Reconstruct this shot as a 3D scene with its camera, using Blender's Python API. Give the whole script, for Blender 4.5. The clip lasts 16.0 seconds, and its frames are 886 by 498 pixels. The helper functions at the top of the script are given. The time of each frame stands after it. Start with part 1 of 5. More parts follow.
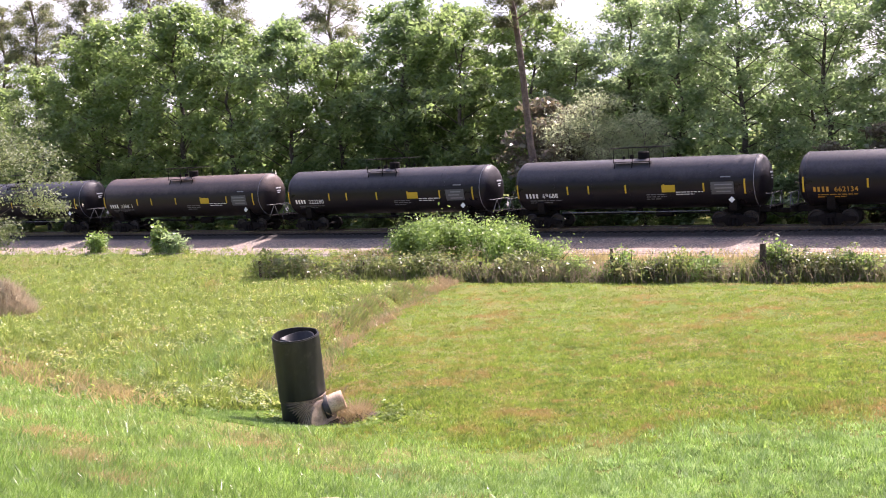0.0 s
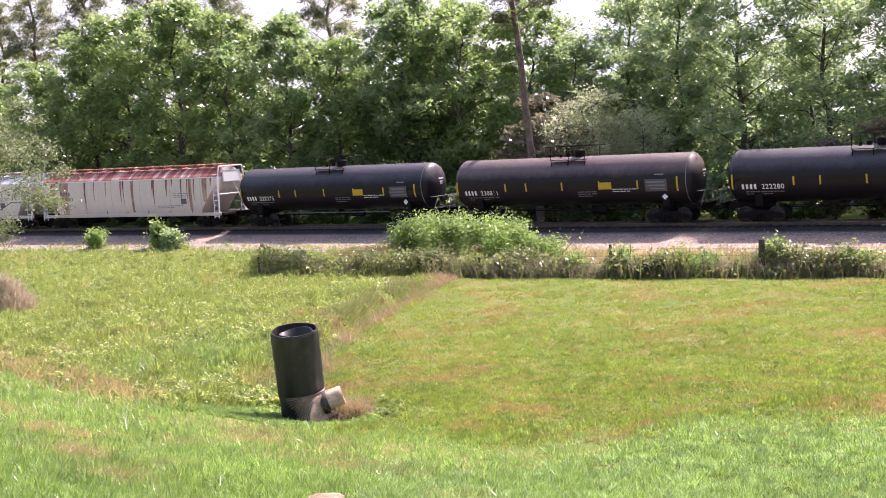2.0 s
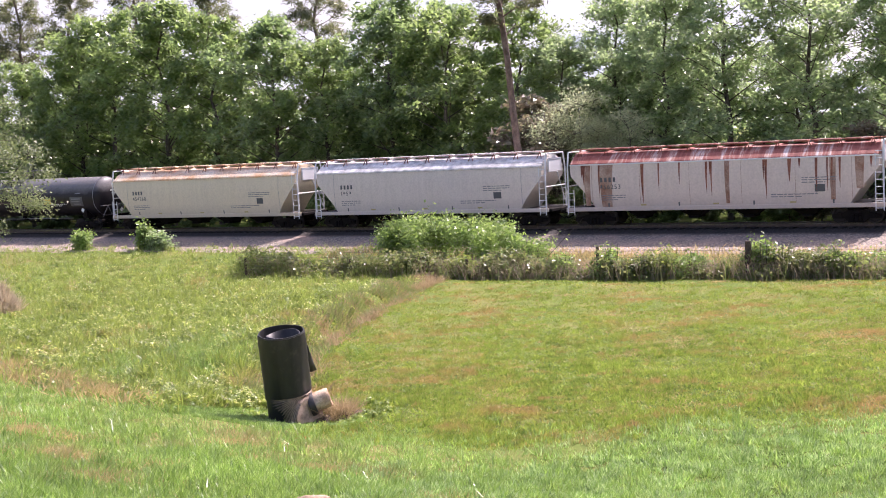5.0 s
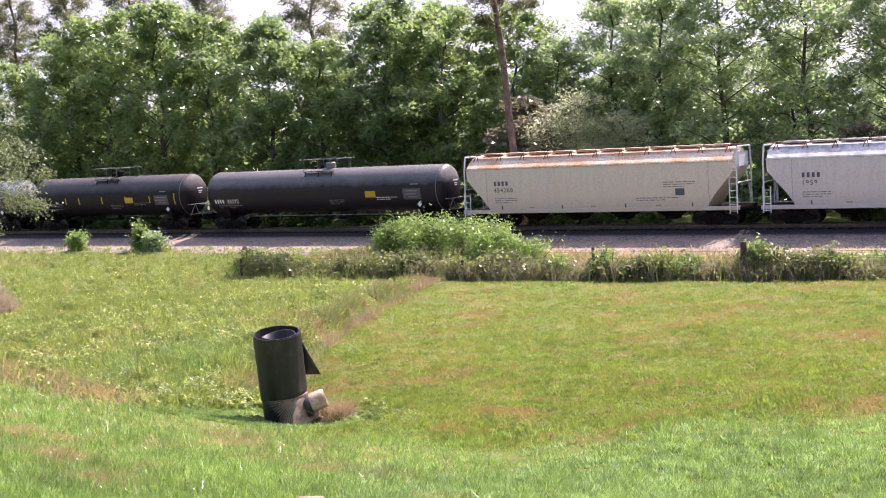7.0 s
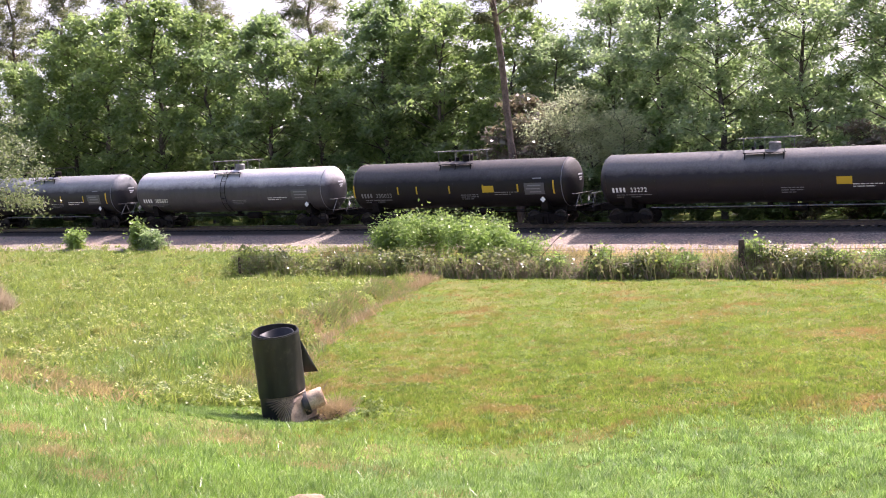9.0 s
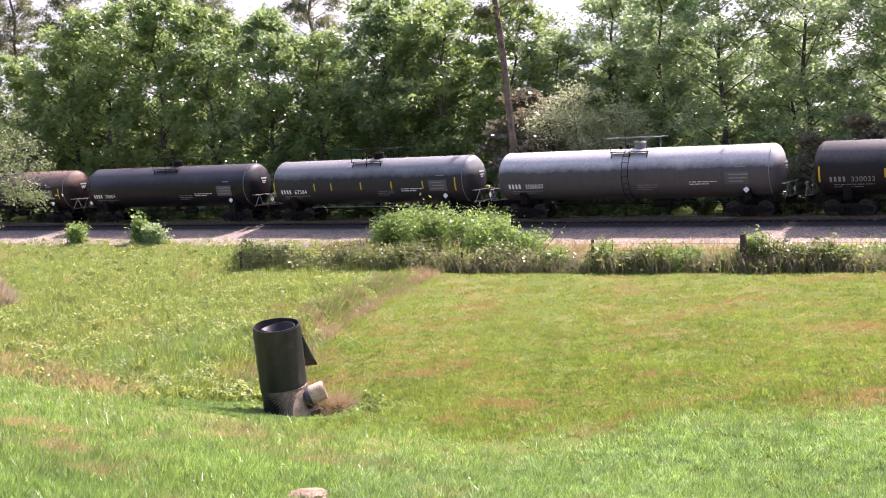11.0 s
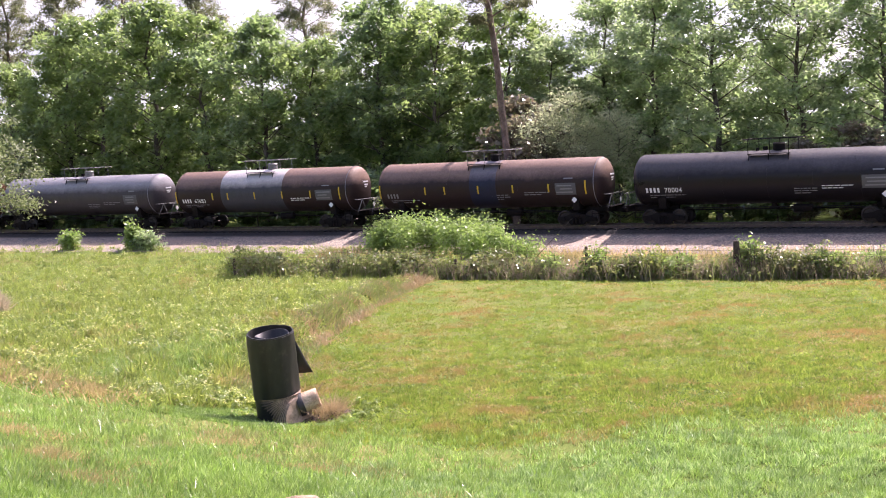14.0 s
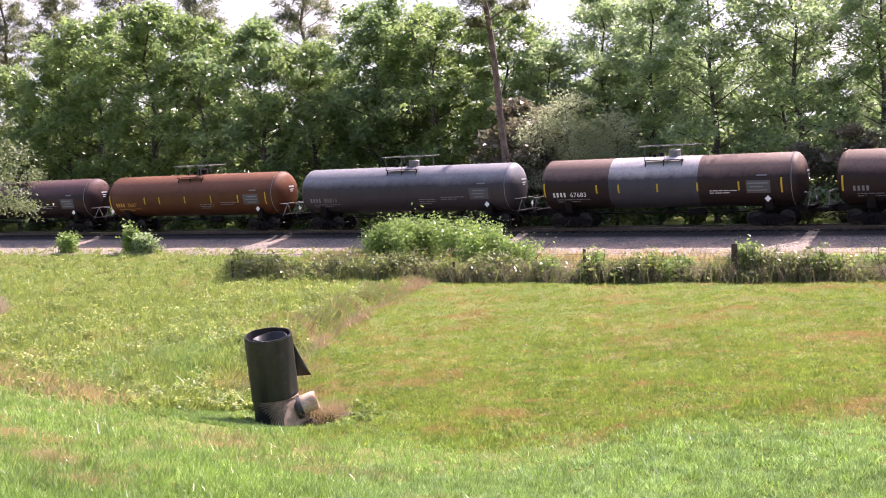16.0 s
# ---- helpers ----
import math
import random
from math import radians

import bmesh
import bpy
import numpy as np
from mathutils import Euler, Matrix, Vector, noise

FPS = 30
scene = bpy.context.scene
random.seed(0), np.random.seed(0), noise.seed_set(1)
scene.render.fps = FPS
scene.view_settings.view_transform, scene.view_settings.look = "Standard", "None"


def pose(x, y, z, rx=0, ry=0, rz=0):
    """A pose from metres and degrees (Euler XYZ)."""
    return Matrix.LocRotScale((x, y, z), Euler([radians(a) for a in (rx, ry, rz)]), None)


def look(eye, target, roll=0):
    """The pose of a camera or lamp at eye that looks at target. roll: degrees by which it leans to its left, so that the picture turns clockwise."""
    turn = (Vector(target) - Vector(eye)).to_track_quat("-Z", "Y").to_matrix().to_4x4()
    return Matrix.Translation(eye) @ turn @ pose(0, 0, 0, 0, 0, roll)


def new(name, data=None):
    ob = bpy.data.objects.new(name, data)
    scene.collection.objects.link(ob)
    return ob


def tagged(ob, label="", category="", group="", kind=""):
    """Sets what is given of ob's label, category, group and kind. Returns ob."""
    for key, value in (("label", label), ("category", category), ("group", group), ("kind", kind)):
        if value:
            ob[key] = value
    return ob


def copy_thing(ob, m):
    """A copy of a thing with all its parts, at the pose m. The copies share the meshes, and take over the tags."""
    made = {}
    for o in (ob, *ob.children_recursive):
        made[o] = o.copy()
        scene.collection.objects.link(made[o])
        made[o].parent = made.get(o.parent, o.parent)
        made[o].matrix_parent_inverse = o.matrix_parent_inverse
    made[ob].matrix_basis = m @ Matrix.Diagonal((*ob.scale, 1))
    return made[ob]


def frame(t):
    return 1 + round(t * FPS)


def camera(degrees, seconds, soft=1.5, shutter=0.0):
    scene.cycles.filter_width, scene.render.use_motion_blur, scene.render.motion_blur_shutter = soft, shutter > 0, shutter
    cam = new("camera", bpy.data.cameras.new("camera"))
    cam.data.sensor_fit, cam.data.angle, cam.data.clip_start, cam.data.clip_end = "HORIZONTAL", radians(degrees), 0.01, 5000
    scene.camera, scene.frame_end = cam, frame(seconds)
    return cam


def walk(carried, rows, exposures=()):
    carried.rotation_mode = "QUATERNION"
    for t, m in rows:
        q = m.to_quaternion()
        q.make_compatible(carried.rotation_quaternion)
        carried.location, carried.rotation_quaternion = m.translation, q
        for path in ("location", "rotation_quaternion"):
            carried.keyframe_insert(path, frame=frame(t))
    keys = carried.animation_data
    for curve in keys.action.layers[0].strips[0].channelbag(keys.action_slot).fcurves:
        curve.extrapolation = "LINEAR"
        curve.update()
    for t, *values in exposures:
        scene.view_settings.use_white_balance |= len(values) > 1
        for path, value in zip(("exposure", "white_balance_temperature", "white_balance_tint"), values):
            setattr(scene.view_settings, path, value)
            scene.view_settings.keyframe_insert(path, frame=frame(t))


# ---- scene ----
cam = camera(40.07, 16.0, soft=1.0)
PX = 57.2958 / 2150.0
STAND = look((0, 0, 7.4), (0, 100, 7.4 - 9.302), roll=-3.15)
# small sways of the held camera: seconds, sideways and upward drift of the view
SWAY = [(0, 0, 0), (0.5, 1.5, -1.6), (1, 0.5, -3), (1.5, -1.5, -4.7), (2, -2, -7.7), (2.5, -2.2, -10.8), (3, -7.7, -13.8),
        (3.5, -12, -12.4), (4, -16.8, -8.2), (4.2, -18.5, -7.2), (5.2, -26, -4), (6.3, -30.5, -1.8), (6.5, -31, -1.8), (7, -32.2, -3),
        (7.5, -33.7, -4.6), (8, -32.1, -4.6), (8.5, -33.7, -6.1), (9, -35.5, -6.6), (9.2, -36, -7.5), (10.2, -34, -14),
        (11.3, -33, -17), (11.5, -34, -16.8), (12, -42.3, -15.5), (12.5, -44.2, -13.6), (13, -46, -10.8), (13.5, -47.5, -9.2),
        (14, -44.2, -4.6), (14.5, -44.6, -3.6), (15, -45.2, -4.6), (15.5, -44, -2.2), (16, -47.4, 0)]
walk(cam, [(t, STAND @ pose(0, 0, 0, b * PX, a * PX, 0)) for t, a, b in SWAY],
     [(0, 1.09, 6400, 32), (2, 1.09, 6400, 32), (3.2, 1.0, 6350, 32), (4.2, 0.92, 6300, 32), (6.3, 0.90, 6300, 32), (7.5, 0.97, 6300, 32), (9, 1.05, 6350, 32), (16, 1.06, 6400, 33)])

# ---- light ----
TH = radians(30.8)
U = Vector((math.cos(TH), -math.sin(TH), 0))      # the way the train goes
N = Vector((math.sin(TH), math.cos(TH), 0))       # across the track, away from the camera
P0 = Vector((0, 80.2, 0))
RAIL_Z = 1.3
SUN_EL = radians(50)
to_sun = (N + 0.28 * U).normalized()
world = bpy.data.worlds.new("sky")
scene.world = world
world.use_nodes = True
wn = world.node_tree.nodes
sky = wn.new("ShaderNodeTexSky")
sky.sky_type, sky.sun_disc = "NISHITA", False
sky.sun_elevation, sky.sun_rotation = SUN_EL, math.atan2(to_sun.x, to_sun.y)
sky.dust_density, sky.air_density, sky.ozone_density = 4.0, 1.0, 1.0
world.node_tree.links.new(sky.outputs[0], wn["Background"].inputs[0])
wn["Background"].inputs[1].default_value = 0.15
sun = new("sun", bpy.data.lights.new("sun", "SUN"))
sun.data.energy, sun.data.angle, sun.data.color = 5.0, radians(0.6), (1.0, 0.95, 0.87)
sun.matrix_world = look((0, 0, 60), Vector((0, 0, 60)) - Vector((to_sun.x * math.cos(SUN_EL), to_sun.y * math.cos(SUN_EL), math.sin(SUN_EL))))


# ---- materials ----
def mat(name, color, rough=0.7, metal=0.0):
    m = bpy.data.materials.new(name)
    m.use_nodes = True
    b = m.node_tree.nodes["Principled BSDF"]
    b.inputs["Base Color"].default_value = (*color, 1)
    b.inputs["Roughness"].default_value, b.inputs["Metallic"].default_value = rough, metal
    return m


def node(m, kind, **values):
    n = m.node_tree.nodes.new(kind)
    for k, v in values.items():
        n.inputs[k.replace("_", " ")].default_value = v
    return n


def link(m, a, b):
    m.node_tree.links.new(a, b)


def bsdf(m):
    return m.node_tree.nodes["Principled BSDF"]


def coords(m, stretch=(1, 1, 1), space="Object"):
    tc = node(m, "ShaderNodeTexCoord")
    mp = node(m, "ShaderNodeMapping", Scale=stretch)
    link(m, tc.outputs[space], mp.inputs["Vector"])
    return mp.outputs[0]


def noise_tex(m, vec, scale, detail=4.0, rough=0.6):
    n = node(m, "ShaderNodeTexNoise", Scale=scale, Detail=detail, Roughness=rough)
    link(m, vec, n.inputs["Vector"])
    return n.outputs["Fac"]


def ramp(m, fac, stops):
    r = node(m, "ShaderNodeValToRGB")
    el = r.color_ramp.elements
    while len(el) < len(stops):
        el.new(0.5)
    for e, (p, c) in zip(el, stops):
        e.position, e.color = p, (*c, 1) if len(c) == 3 else c
    link(m, fac, r.inputs[0])
    return r.outputs[0]


def mix(m, fac, a, b):
    n = m.node_tree.nodes.new("ShaderNodeMix")
    n.data_type = "RGBA"
    for sock, val in ((n.inputs[0], fac), (n.inputs[6], a), (n.inputs[7], b)):
        if isinstance(val, (int, float)):
            sock.default_value = val
        elif isinstance(val, tuple):
            sock.default_value = (*val, 1)
        else:
            link(m, val, sock)
    return n.outputs[2]


def bump(m, fac, strength, dist):
    n = node(m, "ShaderNodeBump", Strength=strength, Distance=dist)
    link(m, fac, n.inputs["Height"])
    link(m, n.outputs[0], bsdf(m).inputs["Normal"])


def mottled(name, dark, light, scale, rough=0.85, fine=None, bumpy=0.0, metal=0.0):
    """A surface of two tones at two scales."""
    m = mat(name, light, rough, metal)
    v = coords(m)
    big = ramp(m, noise_tex(m, v, scale, 5), [(0.35, dark), (0.65, light)])
    small = noise_tex(m, v, fine or scale * 14, 3)
    k = ramp(m, small, [(0.3, (0.6, 0.6, 0.6)), (0.7, (1.25, 1.25, 1.25))])
    n = m.node_tree.nodes.new("ShaderNodeMix")
    n.data_type, n.blend_type = "RGBA", "MULTIPLY"
    n.inputs[0].default_value = 1.0
    link(m, big, n.inputs[6]), link(m, k, n.inputs[7])
    link(m, n.outputs[2], bsdf(m).inputs["Base Color"])
    if bumpy:
        bump(m, small, 0.6, bumpy)
    return m


def painted(name, base, rust=(0.14, 0.06, 0.035), rusting=0.3, dust_shade=(0.11, 0.09, 0.075), rough=0.42, top=None):
    """Weathered car paint: streaks that run down, rust in patches, road-dusty low on the body with shade painted in on
    tanks, an optional paler top with sky light painted in.
    """
    m = mat(name, base, rough)
    bsdf(m).inputs["Specular IOR Level"].default_value = 0.22
    v = coords(m)
    streak = noise_tex(m, coords(m, (2.2, 2.2, 0.12)), 1.6, 6, 0.65)
    patch = noise_tex(m, v, 0.55, 7, 0.7)
    fine = noise_tex(m, v, 9.0, 4)
    col = mix(m, ramp(m, streak, [(0.42, (0, 0, 0)), (0.75, (0.55, 0.55, 0.55))]), base, tuple(c * 0.55 + d * 0.45 for c, d in zip(base, dust_shade)))
    col = mix(m, ramp(m, patch, [(0.62 - 0.3 * rusting, (0, 0, 0)), (0.80 - 0.1 * rusting, (min(1, 0.35 + rusting),) * 3)]), col, rust)
    sep = node(m, "ShaderNodeSeparateXYZ")
    link(m, v, sep.inputs[0])
    # the paler top puts sky light into the paint's colour
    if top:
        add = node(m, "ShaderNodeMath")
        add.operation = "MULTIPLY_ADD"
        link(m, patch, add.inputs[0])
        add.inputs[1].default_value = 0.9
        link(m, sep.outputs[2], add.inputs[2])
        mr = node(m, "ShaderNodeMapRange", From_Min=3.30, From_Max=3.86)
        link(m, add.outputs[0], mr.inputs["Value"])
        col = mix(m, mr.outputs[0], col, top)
    # low tone: road dirt on the hoppers, shade painted in on the tanks
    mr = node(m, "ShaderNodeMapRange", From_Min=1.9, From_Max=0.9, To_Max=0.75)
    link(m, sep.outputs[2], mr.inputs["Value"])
    col = mix(m, mr.outputs[0], col, dust_shade)
    col = mix(m, ramp(m, fine, [(0.35, (0.22, 0.22, 0.22)), (0.6, (0, 0, 0))]), col, tuple(c * 0.45 for c in base))
    link(m, col, bsdf(m).inputs["Base Color"])
    link(m, ramp(m, patch, [(0.3, (rough - 0.08,) * 3), (0.75, (min(0.95, rough + 0.3),) * 3)]), bsdf(m).inputs["Roughness"])
    bump(m, patch, 0.12, 0.03)
    return m


def leafy(name, tones, through_tone, gloss=0.38, glow=0.5, dry=None, start=0.48, sheen=0.5, patchy=(0.72, 1.25)):
    """Leaves and blades: tones by island and by patch, dead patches, light shining through them."""
    m = mat(name, tones[0], gloss)
    bsdf(m).inputs["Specular IOR Level"].default_value = sheen
    g = node(m, "ShaderNodeNewGeometry")
    n = len(tones)
    col = ramp(m, g.outputs["Random Per Island"], [(i / max(1, n - 1), c) for i, c in enumerate(tones)])
    lo, hi = patchy

    def times(a, scale, detail):
        mul = m.node_tree.nodes.new("ShaderNodeMix")
        mul.data_type, mul.blend_type = "RGBA", "MULTIPLY"
        mul.inputs[0].default_value = 1.0
        link(m, a, mul.inputs[6])
        link(m, ramp(m, noise_tex(m, coords(m), scale, detail), [(0.32, (lo, lo * 1.03, lo)), (0.68, (hi, hi * 0.97, hi * 0.9))]), mul.inputs[7])
        return mul.outputs[2]
    col = times(col, 0.45, 3)
    hue = mix(m, 0.5, col, through_tone)
    if dry:
        col, hue = times(col, 3.1, 3), times(hue, 3.1, 3)
        wide = ramp(m, noise_tex(m, coords(m), 0.30, 6, 0.68), [(start, (0, 0, 0)), (start + 0.13, (0.92, 0.92, 0.92))])
        small = ramp(m, noise_tex(m, coords(m), 1.5, 5, 0.65), [(start + 0.03, (0, 0, 0)), (start + 0.17, (0.8, 0.8, 0.8))])
        for fac in (wide, small):
            col, hue = mix(m, fac, col, dry), mix(m, fac, hue, tuple(min(0.8, 1.15 * c) for c in dry))
    link(m, col, bsdf(m).inputs["Base Color"])
    tr = node(m, "ShaderNodeBsdfTranslucent")
    link(m, hue, tr.inputs["Color"])
    ms = m.node_tree.nodes.new("ShaderNodeMixShader")
    ms.inputs[0].default_value = glow
    link(m, bsdf(m).outputs[0], ms.inputs[1]), link(m, tr.outputs[0], ms.inputs[2])
    link(m, ms.outputs[0], m.node_tree.nodes["Material Output"].inputs["Surface"])
    return m


# tank paints: light painted into the tops, shade into the low tone
BLACK = painted("black_tank_paint", (0.014, 0.0115, 0.0145), rusting=0.03, dust_shade=(0.015, 0.011, 0.011), rough=0.30, top=(0.088, 0.080, 0.086))
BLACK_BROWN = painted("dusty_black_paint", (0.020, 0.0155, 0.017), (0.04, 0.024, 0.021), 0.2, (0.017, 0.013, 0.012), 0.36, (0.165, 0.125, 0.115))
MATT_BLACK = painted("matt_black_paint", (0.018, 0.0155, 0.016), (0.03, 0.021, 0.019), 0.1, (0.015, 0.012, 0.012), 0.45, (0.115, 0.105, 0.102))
CHARCOAL = painted("charcoal_tank_paint", (0.026, 0.022, 0.025), rusting=0.08, dust_shade=(0.017, 0.013, 0.013), rough=0.36, top=(0.185, 0.175, 0.17))
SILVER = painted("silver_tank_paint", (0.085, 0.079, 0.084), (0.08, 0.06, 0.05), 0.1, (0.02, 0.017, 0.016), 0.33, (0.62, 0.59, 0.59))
BLUE_GREY = painted("blue_grey_tank_paint", (0.036, 0.034, 0.037), rusting=0.05, dust_shade=(0.02, 0.016, 0.016), rough=0.34, top=(0.30, 0.295, 0.30))
GREY = painted("purple_grey_tank_paint", (0.058, 0.050, 0.055), rusting=0.1, dust_shade=(0.025, 0.018, 0.017), rough=0.38, top=(0.28, 0.265, 0.28))
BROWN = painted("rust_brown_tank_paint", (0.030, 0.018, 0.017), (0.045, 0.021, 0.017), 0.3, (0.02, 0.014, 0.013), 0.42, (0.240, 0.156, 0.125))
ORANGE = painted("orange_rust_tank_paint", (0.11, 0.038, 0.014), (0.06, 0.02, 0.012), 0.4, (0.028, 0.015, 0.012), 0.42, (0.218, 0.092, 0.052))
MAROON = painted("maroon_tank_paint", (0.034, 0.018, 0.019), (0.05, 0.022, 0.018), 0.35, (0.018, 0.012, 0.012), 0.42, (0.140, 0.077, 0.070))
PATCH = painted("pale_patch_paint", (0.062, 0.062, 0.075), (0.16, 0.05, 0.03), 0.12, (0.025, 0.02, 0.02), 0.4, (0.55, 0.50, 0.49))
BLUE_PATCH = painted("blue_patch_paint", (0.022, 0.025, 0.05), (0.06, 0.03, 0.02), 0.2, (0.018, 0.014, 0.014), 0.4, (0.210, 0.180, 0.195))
HOP_WHITE = painted("white_hopper_paint", (0.74, 0.655, 0.585), (0.25, 0.14, 0.09), 0.04, (0.48, 0.42, 0.37), 0.5)
HOP_RUST = painted("rusty_white_hopper_paint", (0.73, 0.625, 0.545), (0.28, 0.15, 0.10), 0.06, (0.48, 0.39, 0.33), 0.55)
HOP_CREAM = painted("cream_hopper_paint", (0.76, 0.655, 0.495), (0.32, 0.19, 0.11), 0.06, (0.50, 0.42, 0.32), 0.55)
def rusted_roof():
    m = mat("rusted_roof_sheet", (0.4, 0.2, 0.15), 0.7)
    run = noise_tex(m, coords(m, (1.6, 0.16, 0.16)), 1.3, 6, 0.7)
    col = ramp(m, run, [(0.36, (0.20, 0.045, 0.03)), (0.50, (0.30, 0.085, 0.06)), (0.56, (0.46, 0.27, 0.21)), (0.64, (0.62, 0.53, 0.49))])
    link(m, col, bsdf(m).inputs["Base Color"])
    return m


ROOF_RUST = rusted_roof()
RUST_WASH = mottled("rust_wash", (0.28, 0.13, 0.08), (0.50, 0.36, 0.28), 1.2, 0.75)
WELD_GLINT = mat("weld_highlight", (0.22, 0.22, 0.24), 0.35)
ROOF_CREAM = mottled("cream_roof_sheet", (0.66, 0.36, 0.17), (0.86, 0.72, 0.54), 0.8, 0.6)
ROOF_WHITE = mottled("white_roof_sheet", (0.58, 0.55, 0.52), (0.74, 0.72, 0.70), 0.6, 0.8, 2.5)
RUN_RUST = mottled("rust_run", (0.16, 0.045, 0.025), (0.36, 0.14, 0.085), 1.5, 0.8)
DEAD = leafy("dead_brush", [(0.46, 0.38, 0.27), (0.58, 0.50, 0.37), (0.32, 0.25, 0.18)], (0.55, 0.48, 0.34), 0.7, 0.3)
DARK_IRON = mottled("grimy_iron", (0.006, 0.005, 0.005), (0.016, 0.012, 0.011), 2.0, 0.85)
bsdf(DARK_IRON).inputs["Specular IOR Level"].default_value = 0.15
WHEEL_STEEL = mottled("wheel_steel", (0.015, 0.012, 0.011), (0.04, 0.03, 0.026), 3.0, 0.6, metal=0.3)
GALV = mottled("galvanised_rail", (0.10, 0.095, 0.09), (0.26, 0.25, 0.25), 3.0, 0.5)
HOP_RAIL = mat("white_ladder_paint", (0.72, 0.72, 0.72), 0.5)
YELLOW = mat("yellow_sheeting", (0.52, 0.34, 0.015), 0.45)
WHITE = mat("white_lettering", (0.75, 0.75, 0.75), 0.5)
PALE = mat("faded_lettering", (0.20, 0.20, 0.21), 0.6)
YELLOW_DULL = mat("dirty_reflector", (0.42, 0.34, 0.14), 0.6)
GREYED = mat("greyed_stencil", (0.085, 0.085, 0.09), 0.6)
AMBER = mat("amber_lettering", (0.50, 0.26, 0.03), 0.5)
INK = mat("dark_lettering", (0.10, 0.10, 0.105), 0.6)
RAIL_SIDE = mottled("rail_steel", (0.05, 0.03, 0.022), (0.11, 0.07, 0.05), 4.0, 0.6)
RAIL_TOP = mat("polished_rail_head", (0.55, 0.54, 0.52), 0.25, 1.0)
TIE_WOOD = mottled("creosoted_tie", (0.009, 0.008, 0.007), (0.028, 0.023, 0.020), 2.5, 0.9)
BARK = mottled("grey_bark", (0.05, 0.04, 0.032), (0.16, 0.13, 0.11), 3.0, 0.95, 30, 0.03)
PINE_BARK = mottled("pine_bark", (0.10, 0.07, 0.055), (0.22, 0.16, 0.13), 2.5, 0.95, 18, 0.04)
POST_WOOD = mottled("weathered_post", (0.05, 0.035, 0.026), (0.13, 0.09, 0.07), 4.0, 0.95)
WIRE = mat("rusty_wire", (0.10, 0.075, 0.06), 0.6, 0.6)
LEAF = leafy("broad_leaf", [(0.065, 0.12, 0.035), (0.12, 0.195, 0.06), (0.24, 0.315, 0.12), (0.085, 0.15, 0.045)], (0.48, 0.64, 0.20), 0.33, 0.52, sheen=1.0, patchy=(0.62, 1.35))
LEAF_DARK = leafy("dark_leaf", [(0.065, 0.12, 0.042), (0.125, 0.20, 0.08), (0.24, 0.31, 0.16)], (0.46, 0.64, 0.22), 0.30, 0.52, sheen=1.0, patchy=(0.6, 1.35))
LEAF_GREY = leafy("silvery_leaf", [(0.11, 0.185, 0.08), (0.21, 0.30, 0.135), (0.38, 0.44, 0.28), (0.085, 0.145, 0.055)], (0.56, 0.74, 0.30), 0.30, 0.54, sheen=1.0, patchy=(0.62, 1.35))
LEAF_HAZY = leafy("hazy_olive_leaf", [(0.25, 0.29, 0.17), (0.38, 0.41, 0.27), (0.19, 0.24, 0.12)], (0.74, 0.82, 0.48), 0.5, 0.58)
LEAF_OLIVE = leafy("dusty_olive_leaf", [(0.08, 0.115, 0.05), (0.14, 0.175, 0.08), (0.23, 0.26, 0.14), (0.06, 0.085, 0.035)], (0.32, 0.40, 0.16), 0.45, 0.44, patchy=(0.6, 1.3))
LEAF_BROWN = leafy("russet_leaf", [(0.10, 0.075, 0.06), (0.16, 0.125, 0.10), (0.09, 0.125, 0.05), (0.26, 0.22, 0.18)], (0.34, 0.29, 0.16), 0.3, 0.45, sheen=1.0)
NEEDLES = leafy("pine_needles", [(0.07, 0.095, 0.045), (0.13, 0.15, 0.08), (0.20, 0.165, 0.11)], (0.34, 0.38, 0.16))
VINE = leafy("vine_leaf", [(0.10, 0.19, 0.04), (0.17, 0.28, 0.065), (0.28, 0.38, 0.13), (0.13, 0.22, 0.055)], (0.44, 0.60, 0.14))
HEDGE = leafy("hedge_leaf", [(0.075, 0.135, 0.03), (0.125, 0.185, 0.055), (0.20, 0.17, 0.115), (0.10, 0.16, 0.04), (0.24, 0.20, 0.15)], (0.40, 0.46, 0.13))
WEED = leafy("weed_leaf", [(0.05, 0.11, 0.02), (0.14, 0.23, 0.05), (0.23, 0.31, 0.08), (0.08, 0.16, 0.03), (0.30, 0.36, 0.12)], (0.53, 0.62, 0.12), 0.45, 0.47, (0.38, 0.27, 0.10), 0.57, patchy=(0.66, 1.3))
WEED_PALE = leafy("pale_weed_tip", [(0.30, 0.38, 0.10), (0.45, 0.50, 0.16), (0.62, 0.60, 0.34)], (0.62, 0.68, 0.16), 0.4, 0.45, (0.44, 0.34, 0.14), 0.58, patchy=(0.8, 1.2))
LAWN = leafy("mown_grass", [(0.04, 0.085, 0.012), (0.11, 0.20, 0.03), (0.18, 0.265, 0.045), (0.32, 0.31, 0.12), (0.07, 0.14, 0.022), (0.27, 0.37, 0.09)], (0.42, 0.55, 0.075), 0.5, 0.44, (0.40, 0.245, 0.105), 0.52, sheen=0.2, patchy=(0.72, 1.28))
LUSH = leafy("lush_grass", [(0.055, 0.125, 0.02), (0.14, 0.26, 0.04), (0.40, 0.50, 0.25), (0.09, 0.18, 0.03), (0.22, 0.33, 0.08)], (0.40, 0.63, 0.12), 0.36, 0.47, (0.34, 0.27, 0.13), 0.58, sheen=0.7, patchy=(0.66, 1.3))
